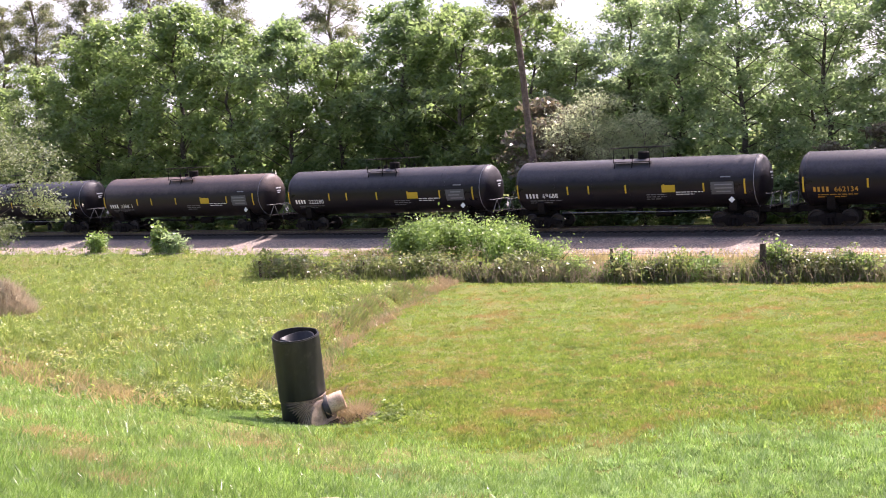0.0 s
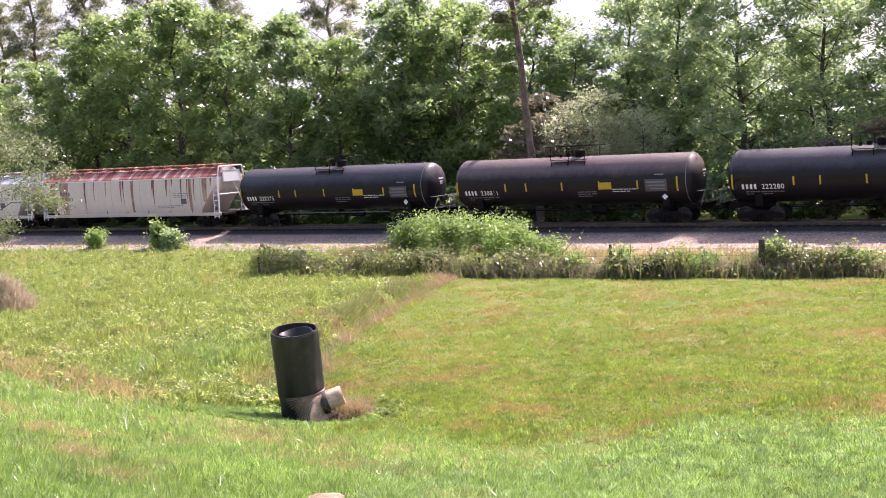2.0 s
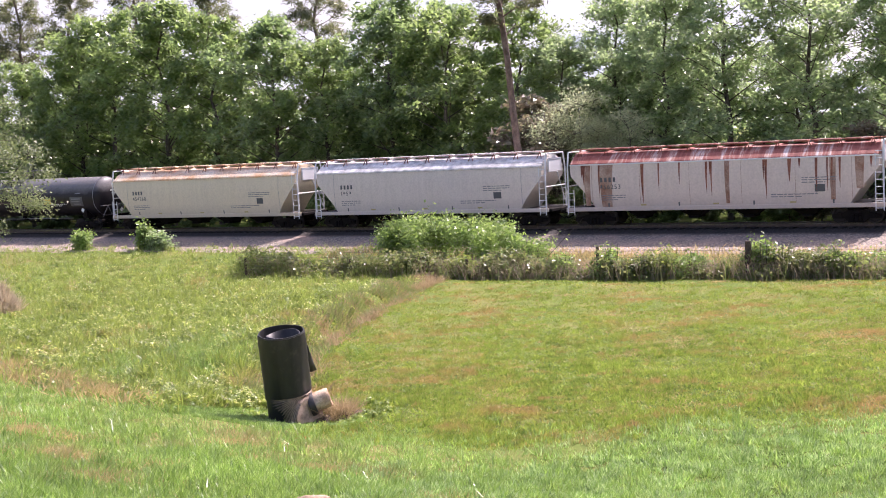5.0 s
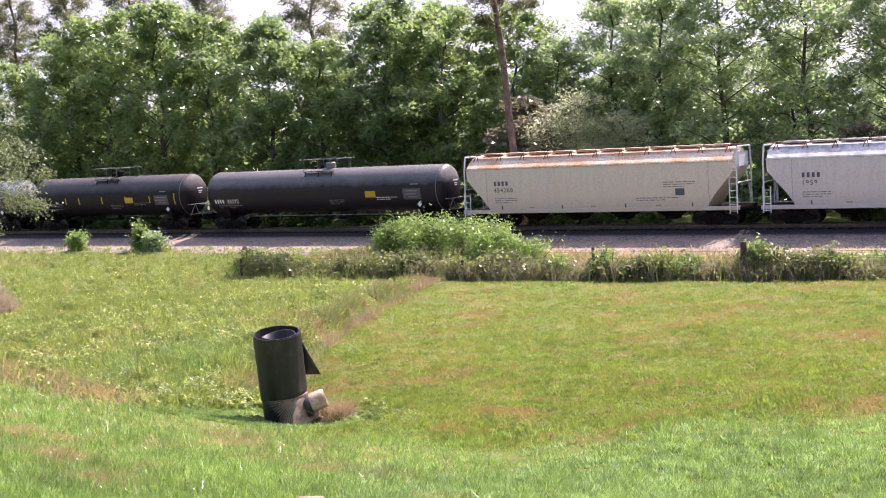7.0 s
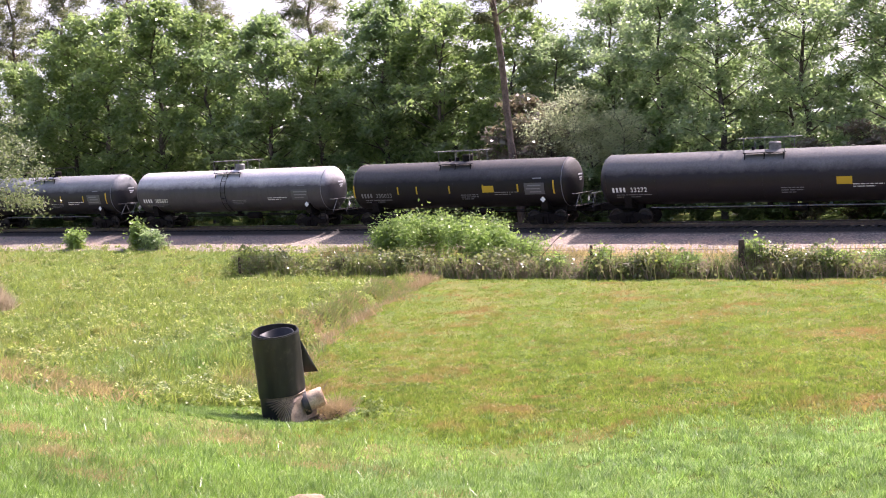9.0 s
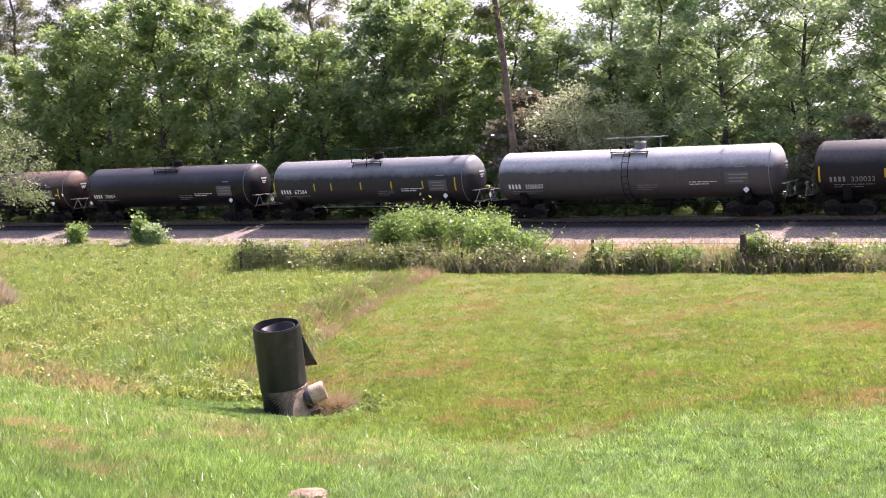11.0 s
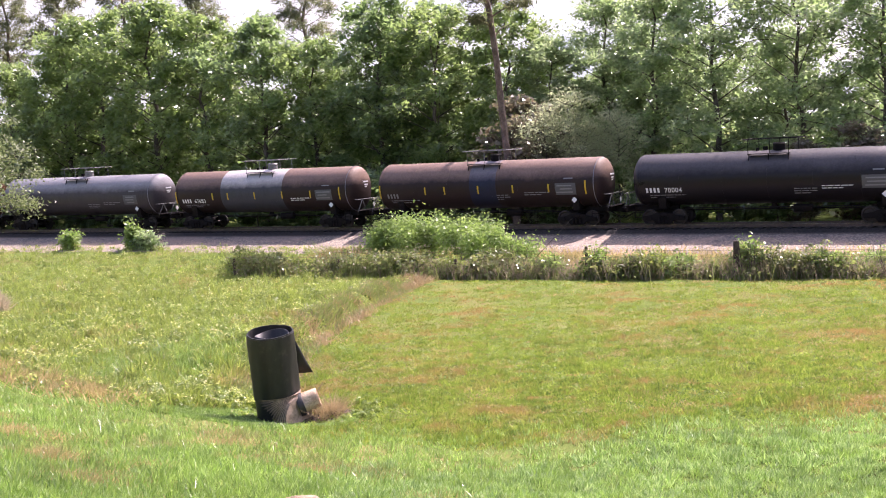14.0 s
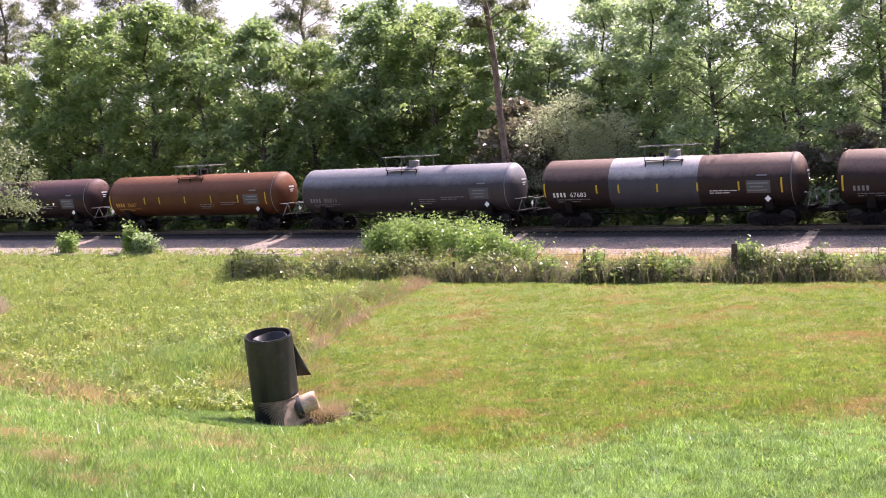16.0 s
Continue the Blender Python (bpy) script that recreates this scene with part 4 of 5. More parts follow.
# ---- woods ----
def tree_meshes(seed, height, trunk_r, spread, leaf, bark, leaf_size, count, low=0.12, bare=0.0, taper=0.88, limbs=36, long=1.6):
    """Trunk with limbs, and a crown of leaf clumps at the ends of its boughs."""
    rnd = random.Random(seed)
    rng = np.random.default_rng(seed)
    bm = bmesh.new()
    pts = [Vector((0, 0, -0.3))]
    for k in range(1, 9):
        pts.append(Vector((rnd.uniform(-.16, .16) * k * 0.35, rnd.uniform(-.16, .16) * k * 0.35, height * 0.92 * k / 8)))
    rad = [trunk_r * (1 - taper * k / 8) for k in range(9)]
    for k in range(8):
        rod(bm, pts[k], pts[k + 1], rad[k], rad[k + 1], 8)
    tips = []

    def at(h):
        k = min(7, int(h * 8))
        return pts[k].lerp(pts[k + 1], h * 8 - k), rad[k]
    for i in range(limbs):
        h = low + (0.97 - low) * (i + rnd.random()) / limbs
        base, r = at(h)
        shape = math.sin(math.pi * min(1, (h - low) / (1 - low) * 0.75 + 0.22)) ** 0.8
        ln = spread * shape * rnd.choice((0.5, 0.8, 0.95, 1.2, 1.35))
        a = i * 2.4 + rnd.uniform(-.5, .5)
        mid = base + Vector((math.cos(a) * ln * 0.5, math.sin(a) * ln * 0.5, ln * rnd.uniform(0.15, 0.4)))
        end = base + Vector((math.cos(a) * ln, math.sin(a) * ln, ln * rnd.uniform(0.15, 0.6)))
        rod(bm, base, mid, max(0.025, r * 0.32), max(0.016, r * 0.17), 5)
        rod(bm, mid, end, max(0.016, r * 0.17), 0.010, 5)
        if h < bare:
            continue
        tips += [(end, 0.9), (mid.lerp(end, 0.5), 0.8)]
        for _ in range(3):
            q = mid.lerp(end, rnd.random()) + Vector((rnd.gauss(0, .3), rnd.gauss(0, .3), rnd.gauss(0.05, .3))) * ln * 0.5
            rod(bm, mid.lerp(end, 0.3), q, 0.018, 0.008, 4)
            tips.append((q, 0.75))
    tips.append((pts[-1], 0.7))
    centres = []
    per = max(4, int(count / len(tips)))
    for q, big in tips:
        c = rng.normal(size=(per, 3)) * np.array([0.50, 0.50, 0.30]) * big * (0.55 + spread * 0.12) * rnd.uniform(0.6, 1.25)
        centres.append(c + np.array(q))
    centres = np.concatenate(centres)
    return finish("trunk", bm, bark), soup("crown", tree_leaves(centres, leaf_size, rng, 0.28, long), 3, leaf)


def plant(name, label, category, meshes, group):
    t = thing(name, label, category, group)
    part("trunk", meshes[0], None, t)
    part("crown", meshes[1], None, t)
    return t


def place(proto, s, p, scale, turn, lean=0.0):
    x, y = world_xy(s, p)
    z = float(ground_z(np.float64(x), np.float64(y)))
    proto.scale = (scale,) * 3
    c = copy_thing(proto, pose(x, y, z, 0, lean, turn))
    return c


def drop_proto(t):
    for o in (*t.children_recursive, t):
        bpy.data.objects.remove(o)


BROADLEAF = [plant("tree", "leafy green broadleaf tree in spring leaf", "tree", tree_meshes(20 + i, 14.0, 0.2, sp_, lf, BARK, 0.165 if lf is not LEAF_GREY else 0.135, 14500 if lf is not LEAF_GREY else 17000, limbs=40), "broadleaf trees beside the railway")
             for i, (sp_, lf) in enumerate([(3.6, LEAF), (3.0, LEAF), (4.2, LEAF), (3.4, LEAF_DARK), (3.0, LEAF_DARK), (3.2, LEAF_GREY), (3.8, LEAF_GREY)])]
FAR_TREE = plant("tree", "leafy tree deep in the wood", "tree", tree_meshes(33, 14.0, 0.2, 4.0, LEAF_DARK, BARK, 0.36, 5000), "broadleaf trees deep in the wood")
LONE_PINE = plant("pine_tree", "tall leaning pine with a long bare trunk", "tree", tree_meshes(52, 26.0, 0.29, 3.0, NEEDLES, PINE_BARK, 0.075, 9000, 0.55, 0.57, 0.55, 20, 7.0), "pines over the wood")
RUSSET = plant("tree", "small tree with russet young leaves", "tree", tree_meshes(40, 8.0, 0.11, 2.4, LEAF_BROWN, BARK, 0.2, 6000, 0.05), "russet trees beside the railway")
HAZY = plant("tree", "small hazy olive tree with fine leaves", "tree", tree_meshes(41, 8.0, 0.09, 2.2, LEAF_HAZY, BARK, 0.085, 7500, 0.05), "hazy olive trees beside the railway")
PINE = plant("pine_tree", "tall pine with a bare trunk and thin crown", "tree", tree_meshes(50, 24.0, 0.26, 3.4, NEEDLES, PINE_BARK, 0.075, 8000, 0.45, 0.6, 0.6, 30, 7.0), "pines over the wood")
SHRUB = plant("shrub", "dense green understorey shrub", "shrub", tree_meshes(60, 4.0, 0.06, 2.0, LEAF_DARK, BARK, 0.22, 4500, 0.02, limbs=16), "shrubs beside the railway")

rnd = random.Random(3)
# front row, about 8 m behind the rails: along, across, height, kind
FRONT = [(-76, 13.5, 17.7, 0), (-68, 12.5, 16.6, 1), (-60.5, 13.5, 15.6, 0), (-52, 13, 16.6, 2), (-46, 14, 18.7, 0), (-40.5, 13, 20.3, 0), (-34.5, 13.5, 21.3, 1), (-29, 13.5, 19, 0),
         (-22.5, 13.5, 18.8, 3), (-17.5, 14, 16.0, 0), (-12, 15.5, 19.4, 4), (-6.5, 15, 17.8, 0), (-1, 16.5, 17.2, 0), (3, 15.5, 14.6, 5), (5.6, 20.0, 18.2, 5), (8.6, 19.5, 15.2, 6), (11.5, 14.5, 17.7, 5), (16.5, 13, 18.7, 5),
         (22, 13.5, 18.7, 6), (27.5, 12.5, 18.7, 5), (34, 13.5, 18.7, 5), (41, 13.5, 18.7, 6), (49, 13.5, 18.7, 3)]
for s, p, h, kind in FRONT:
    place(BROADLEAF[kind], s, p, h / 14.0, rnd.uniform(0, 360))
BACK = [(-97.5, 25.5, 20.6, 0), (-87.5, 22.5, 20.6, 1), (-77.5, 23.5, 18.5, 2), (-69.5, 21.5, 18.5, 0), (-61.5, 22.5, 18, 1), (-52.5, 21.5, 21.6, 0), (-43.5, 23.5, 22.7, 3), (-37.5, 25.5, 21.6, 0), (-32.5, 23.5, 19.1, 4), (-22.5, 22.5, 19.5, 3), (-9.5, 20.5, 22.0, 4),
        (-14.5, 21.5, 20.6, 4), (-6.5, 22.5, 17.5, 3), (-0.5, 21.5, 16.5, 4), (6.5, 23.5, 16.6, 3), (12.5, 20.5, 15.5, 5), (19.5, 19.5, 16, 6), (27.5, 20.5, 15.5, 5), (36.5, 20.5, 16.5, 5), (46.5, 21.5, 16.5, 6)]
for s, p, h, kind in BACK:
    place(BROADLEAF[kind], s, p, 0.85 * h / 14.0, rnd.uniform(0, 360))
for i in range(22):
    place(FAR_TREE, -120 + i * 9 + rnd.uniform(-3, 3), 30 + rnd.uniform(-3, 5), rnd.uniform(0.75, 0.95), rnd.uniform(0, 360))
for s, p, h in ((4.4, 8.0, 8.0), (5.6, 9, 7), (3.6, 10, 9.5), (24, 6.8, 5.5), (27, 7.2, 6.5), (30, 7, 6)):
    place(RUSSET, s, p, h / 8.0, rnd.uniform(0, 360))
for s, p, h in ((6.4, 7.2, 8.2), (9.2, 7.6, 7.6), (7.7, 8.6, 9.8), (11.0, 8.4, 8.4)):
    place(HAZY, s, p, h / 8.0, rnd.uniform(0, 360))
for s, p, h in ((-90, 30, 27), (-84, 28, 26), (-78, 31, 27), (-71, 30, 27), (-62, 29, 28), (-55, 32, 28), (-43, 30, 27), (-30, 31, 27), (24, 28, 24)):
    place(PINE, s, p, h / 24.0, rnd.uniform(0, 360))
place(LONE_PINE, 4.7, 5.6, 1.0, 40, -8.0)
for i in range(44):
    place(SHRUB, -86 + i * 3.3 + rnd.uniform(-1, 1), rnd.uniform(6.0, 8.0), rnd.uniform(0.55, 1.1), rnd.uniform(0, 360))
for t in (*BROADLEAF, FAR_TREE, LONE_PINE, HAZY, RUSSET, PINE, SHRUB):
    drop_proto(t)


def far_wood():
    """The depth of the wood, closed with leaves behind the trees."""
    rng = np.random.default_rng(77)
    n = 50000
    s, p = rng.uniform(-190, 130, n), rng.uniform(13, 46, n)
    top = 8.0 + 2.0 * np.sin(s * 0.21) + 1.5 * np.sin(s * 0.53 + 1) + 0.10 * (p - 13)
    x, y = P0.x + U.x * s + N.x * p, P0.y + U.y * s + N.y * p
    z = 0.2 + top * rng.uniform(0, 1, n) ** 0.8
    me = soup("undergrowth", tree_leaves(np.stack([x, y, z], 1), 0.48, rng, 0.5), 3, LEAF_DARK)
    tagged(new("undergrowth", me), "dark leafy undergrowth deep in the wood", "undergrowth", kind="stuff")


far_wood()


# ---- near growth ----
def build_near_tree():
    """A small tree whose boughs hang in at the field's edge."""
    t = plant("tree", "dusty green small tree with hanging boughs in the field", "tree", tree_meshes(71, 10.8, 0.15, 3.5, LEAF_OLIVE, BARK, 0.085, 30000, 0.26), "")
    x, y = -23.3, 60.0
    t.matrix_basis = pose(x, y, float(ground_z(np.float64(x), np.float64(y))), 0, 0, 50)


build_near_tree()


def clump(name, label, category, material, s, p, size, count, leaf, seed, group="", stems=10):
    """A low leafy plant: stems and a mound of leaves."""
    rng = np.random.default_rng(seed)
    rnd2 = random.Random(seed)
    x, y = world_xy(s, p)
    t = thing(name, label, category, group)
    t.matrix_basis = pose(x, y, float(ground_z(np.float64(x), np.float64(y))), 0, 0, -math.degrees(TH))
    a, d, h = size
    bm = bmesh.new()
    for _ in range(stems):
        u, v = rnd2.gauss(0, 0.3), rnd2.gauss(0, 0.3)
        rod(bm, (u * a * 0.7, v * d * 0.7, -0.1), (u * a, v * d, h * rnd2.uniform(0.6, 0.95)), 0.02, 0.008, 5)
    tagged(part("stem_tangle", bm, BARK, t), kind="stuff")
    nb = 5 + int(4.0 * max(a, d))
    mid = np.stack([rng.uniform(-0.42, 0.42, nb) * a, rng.normal(0, 0.24, nb) * d, rng.uniform(0.30 if a < 5 else 0.5, 0.72, nb) * h], 1)
    mid[:, 2] *= 1 - 0.45 * np.clip(np.abs(mid[:, 0]) / (a * 0.5), 0, 1) ** 2
    which = rng.integers(0, nb, count)
    c = mid[which] + rng.normal(size=(count, 3)) * np.array([min(a, 2.2) * 0.17, min(d, 2.2) * 0.17, h * 0.16])
    c[:, 2] = np.abs(c[:, 2]) * np.where(rng.uniform(0, 1, count) < 0.25, rng.uniform(0, 1, count), 1)
    part("foliage", soup("foliage", leaf_soup(c, leaf, rng, 0.25, 1.8), 4, material), None, t)
    return t


clump("vine_mound", "bright green mound of vines over old brush", "shrub", VINE, 7.0, -10.0, (9.4, 3.6, 2.7), 30000, 0.085, 81)
clump("vine_mound", "bright green low mound of vines tailing off", "shrub", VINE, 10.8, -9.8, (4.4, 2.6, 1.6), 9000, 0.085, 82)
SAPLING = "saplings at the ballast edge"
clump("sapling", "young bushy green sapling at the ballast edge", "shrub", VINE, -18.9, -6.6, (1.3, 1.1, 2.3), 1700, 0.13, 83, SAPLING)
clump("sapling", "young bushy green sapling at the ballast edge", "shrub", LEAF_GREY, -17.5, -6.8, (1.9, 1.1, 1.5), 1500, 0.12, 84, SAPLING)
clump("sapling", "young bushy green sapling at the ballast edge", "shrub", VINE, -24.8, -6.6, (1.5, 1.1, 1.5), 1500, 0.12, 85, SAPLING)
for k, (s, p, w, h, m) in enumerate([(19.0, -15.2, 0.9, 1.7, VINE), (26.5, -15.3, 2.3, 1.8, HEDGE), (26.3, -15.2, 1.2, 1.9, VINE), (31.7, -13.4, 2.0, 1.6, VINE), (28.6, -15.3, 2.2, 1.4, HEDGE), (23.2, -15.3, 1.2, 1.3, VINE), (33.3, -15.4, 1.9, 1.8, HEDGE), (20.8, -15.3, 2.0, 1.1, HEDGE), (30.5, -15.4, 2.2, 1.0, WEED), (16.4, -15.3, 1.6, 1.2, VINE), (21.9, -15.2, 1.5, 1.5, WEED), (29.7, -15.2, 1.4, 1.5, VINE), (35.2, -15.3, 1.8, 1.6, VINE), (11.2, -15.2, 1.8, 1.3, WEED),
                                     (-3.6, -13.6, 2.6, 1.2, WEED), (-1.2, -14.4, 2.2, 1.25, HEDGE), (1.6, -15.0, 2.0, 0.95, WEED), (4.6, -15.2, 2.4, 1.45, HEDGE), (8.6, -15.2, 3.0, 1.5, HEDGE), (13.5, -15.2, 3.0, 1.5, HEDGE)]):
    clump("fence_shrub", "tangled vine-grown shrub along the wire fence", "shrub", m, s, p, (w, 1.3, h), int(1500 * w), 0.088, 90 + k, "shrubs along the fence", 14)


def fence_growth():
    """Grass, dry stems and vines that hide the fence."""
    rng = np.random.default_rng(7)
    n = 13000
    s = rng.uniform(-1, 37, n)
    p = -15.4 + rng.normal(0, 0.45, n)
    h = np.clip(0.68 + 0.55 * field(s, 0 * s, 1.3, 51) + 0.2 * field(s, p, 0.4, 52), 0.15, 1.6)
    x, y = P0.x + U.x * s + N.x * p, P0.y + U.y * s + N.y * p
    z = ground_z(x, y)
    me = soup("fence_growth", blades(np.stack([x, y, z], 1), h * 0.95, 0.05, rng, 0.2), 3, HEDGE)
    tagged(new("fence_growth", me), "tall mixed grass and weeds along the fence", "grass", kind="stuff")
    m = 12500
    s = rng.uniform(-3, 37, m)
    p = -15.6 + rng.normal(0, 0.4, m)
    x, y = P0.x + U.x * s + N.x * p, P0.y + U.y * s + N.y * p
    top = np.clip(0.75 + 0.6 * field(s, 0 * s, 1.6, 53) + 0.25 * field(s, p, 0.5, 54), 0.2, 1.7)
    z = ground_z(x, y) + top * rng.uniform(0.1, 1.05, m)
    me = soup("fence_vines", leaf_soup(np.stack([x, y, z], 1), 0.11, rng, 0.2, 1.8), 4, HEDGE)
    tagged(new("fence_vines", me), "brownish green vines tangled through the fence", "vine", kind="stuff")
    m = 13000
    s = rng.uniform(-2, 37, m)
    keep = (s > 9) | (rng.uniform(0, 1, m) < 0.3)
    s = s[keep]
    p = -15.35 + rng.normal(0, 0.5, len(s))
    x, y = P0.x + U.x * s + N.x * p, P0.y + U.y * s + N.y * p
    me = soup("dead_stems", blades(np.stack([x, y, ground_z(x, y)], 1), 0.9, 0.028, rng, 0.4), 3, DEAD_STEM)
    tagged(new("dead_stems", me), "dry brown stems standing along the fence", "grass", kind="stuff")


fence_growth()


def build_fence():
    f = thing("wire_fence", "old wire fence on weathered wooden posts", "fence")
    f.matrix_basis = TRACK
    def gz(s):
        x, y = world_xy(s, -15.7)
        return float(ground_z(np.float64(x), np.float64(y)))
    for s, r, h in ((18.6, 0.08, 1.55), (25.8, 0.15, 1.7), (32.8, 0.12, 1.6), (11.5, 0.08, 1.0), (4.4, 0.08, 0.95), (-2.7, 0.08, 0.95), (39.9, 0.1, 1.5)):
        bm = bmesh.new()
        z = gz(s)
        rod(bm, (s, -15.7, z - 0.3), (s + 0.03, -15.72, z + h), r, r * 0.9, 10)
        part("post", bm, POST_WOOD, f)
    for h in (0.35, 0.7, 1.05, 1.35):
        bm = bmesh.new()
        along = [-2.7 + k * 42.6 / 14 for k in range(15)]
        tube(bm, [(s, -15.82, gz(s) + h - (0.05 if k % 2 else 0)) for k, s in enumerate(along)], 0.006)
        part("wire", bm, WIRE, f)


build_fence()


def scatter(rng, n, x0, x1, y0, y1, test):
    """Points on the ground, denser towards the near end of the stretch."""
    y = 1 / rng.uniform(1 / y1, 1 / y0, n)
    x = rng.uniform(x0, x1, n) * y
    keep = test(x, y)
    x, y = x[keep], y[keep]
    return np.stack([x, y, ground_z(x, y) - 0.01], 1)


def rim(x, y):
    return (x + 4.1) * -0.781 + (y - 27) * -0.625      # above 0: the near bank


def tufts(rng, roots, per, spread, height, width, lean=0.45):
    """Blades grouped in tufts that lean outwards; height and spread are given per tuft."""
    n = len(roots)
    k = np.repeat(np.arange(n), per)
    off = rng.normal(size=(n * per, 2)) * (np.broadcast_to(spread, n)[k])[:, None]
    base = roots[k].copy()
    base[:, :2] += off
    base[:, 2] = ground_z(base[:, 0], base[:, 1]) - 0.01
    h = np.broadcast_to(height, n)[k] * rng.uniform(0.55, 1.25, n * per)
    ang = rng.uniform(0, 2 * np.pi, n * per)
    side = np.stack([np.cos(ang), np.sin(ang), np.zeros(n * per)], 1) * (width * rng.uniform(0.6, 1.4, n * per))[:, None] / 2
    out = off / (np.linalg.norm(off, axis=1)[:, None] + 1e-6) * 0.35 + rng.normal(0, lean, (n * per, 2))
    tip = np.concatenate([out * h[:, None], h[:, None]], 1)
    return np.stack([base - side, base + side, base + tip], axis=1).reshape(-1, 3)


def leafy_tufts(rng, roots, per, wide, tall, leaf):
    """Domes of small leaves on the ground."""
    n = len(roots)
    k = np.repeat(np.arange(n), per)
    a, u = rng.uniform(0, 2 * np.pi, n * per), rng.uniform(0, 1, n * per)
    r = np.sqrt(u) * wide[k]
    c = roots[k] + np.stack([r * np.cos(a), r * np.sin(a), tall[k] * (1 - u) ** 0.6 * rng.uniform(0.45, 1.05, n * per)], 1)
    return tree_leaves(c, leaf, rng, 0.35, 1.6)


def build_grass():
    rng = np.random.default_rng(11)
    across = lambda x, y: sp(x, y)[1]
    wob = lambda x, y: 0.8 * np.sin(x * 0.7) + 0.5 * np.sin(x * 1.9 + y)
    lush_here = lambda x, y: (y + wob(x, y) + rng.normal(0, 1.0, len(x)) < 25.2) | (rim(x, y) + 0.5 * wob(x, y) + rng.normal(0, 0.7, len(x)) > 1.0)

    def lay(name, mesh, label, category="grass"):
        tagged(new(name, mesh), label, category, kind="stuff")

    # the mown lawn: a close carpet, then tufts of uneven height
    lawn = lambda x, y: (x > ditch_x(y) - 0.3) & (across(x, y) < -15.2) & ~lush_here(x, y)
    pts = scatter(rng, 210000, -0.44, 0.42, 24, 64, lawn)
    lay("mown_lawn", soup("mown_lawn", blades(pts, 0.07, 0.036, rng, 0.8), 3, LAWN), "short mown lawn, green with dry brown patches")
    roots = scatter(rng, 30000, -0.44, 0.42, 24, 64, lawn)
    f = field(roots[:, 0], roots[:, 1], 0.45, 1) + 0.7 * field(roots[:, 0], roots[:, 1], 1.6, 2)
    roots = roots[f > -0.5]
    f = f[f > -0.5]
    lay("lawn_tufts", soup("lawn_tufts", tufts(rng, roots, 11, 0.07, 0.075 + 0.05 * np.clip(f, 0, 1.6), 0.034), 3, LAWN), "uneven tufts standing in the mown lawn")
    roots = scatter(rng, 2600, -0.2, 0.42, 25, 62, lawn)
    f = field(roots[:, 0], roots[:, 1], 1.3, 3)
    roots = roots[f > 0.25]
    lay("clover", soup("clover", leafy_tufts(rng, roots, 30, rng.uniform(0.08, 0.24, len(roots)), rng.uniform(0.05, 0.12, len(roots)), 0.036), 3, LAWN), "greener clover patches in the lawn")
    roots = scatter(rng, 900, -0.12, 0.42, 26, 60, lawn)
    f = field(roots[:, 0], roots[:, 1], 2.6, 4) + 0.5 * field(roots[:, 0], roots[:, 1], 0.9, 5)
    roots = roots[f > 0.55]
    lay("lawn_thatch", soup("lawn_thatch", tufts(rng, roots, 110, rng.uniform(0.18, 0.42, len(roots)), 0.06, 0.04, 0.9), 3, STRAW), "dry brown thatch in patches of the lawn")

    # lush grass on the near bank and along the foreground
    clear = lambda x, y: (np.hypot(x + 2.6, (y - 28.3) * 0.85) > 0.9) & (np.hypot(x + 3.4, y - 28.3) > 0.75)
    pts = scatter(rng, 200000, -0.46, 0.44, 9.5, 40, lambda x, y: lush_here(x, y) & clear(x, y))
    h = 0.11 * (1 + 0.45 * field(pts[:, 0], pts[:, 1], 0.5, 6))
    lay("lush_grass", soup("lush_grass", blades(pts, np.clip(h, 0.04, 1), 0.022, rng, 0.5), 3, LUSH), "longer lush bluish-green grass on the bank")
    roots = scatter(rng, 15000, -0.46, 0.44, 10, 40, lambda x, y: lush_here(x, y) & clear(x, y))
    f = field(roots[:, 0], roots[:, 1], 0.55, 7) + 0.6 * field(roots[:, 0], roots[:, 1], 2.2, 8)
    roots, f = roots[f > -0.2], f[f > -0.2]
    lay("bank_tufts", soup("bank_tufts", tufts(rng, roots, 12, 0.06, 0.13 + 0.07 * np.clip(f, 0, 1.5), 0.024, 0.4), 3, LUSH), "taller tufts of lush grass on the bank")
    foot = scatter(rng, 160000, -0.25, 0.0, 26, 30, lambda x, y: (np.hypot((x + 3.9) / 2.3, (y - 27.9) / 1.6) < 1) & (np.hypot(x + 3.4, y - 28.3) > 0.68) & (np.hypot(x + 2.6, (y - 28.4) * 0.85) > 0.75))
    lay("short_grass", soup("short_grass", blades(foot, 0.085, 0.024, rng, 0.6), 3, LUSH), "short green grass round the drain riser")

    # coarse glossy grass in the foreground
    near = lambda x, y: (y + 0.5 * np.sin(1.1 * x) + rng.normal(0, 0.6, len(x)) < 24.3) & (x + 0.9 * (25 - y) + 1.2 * np.sin(y) > 4.6 + rng.normal(0, 1.6, len(x)))
    roots = scatter(rng, 18000, -0.08, 0.44, 14, 26, near)
    f = field(roots[:, 0], roots[:, 1], 0.4, 9)
    roots, f = roots[f > -0.45], f[f > -0.45]
    lay("glossy_grass", soup("glossy_grass", tufts(rng, roots, 10, 0.055, 0.09 + 0.06 * np.clip(f, 0, 1.3), 0.034, 0.42), 3, BLUE_GRASS), "glossy blue-green coarse grass in the foreground")

    # bare and dry patches on the bank
    roots = scatter(rng, 520, -0.44, 0.02, 10.5, 26, lambda x, y: rim(x, y) > 1.8)
    f = field(roots[:, 0], roots[:, 1], 1.5, 10)
    roots = roots[f > 0.5]
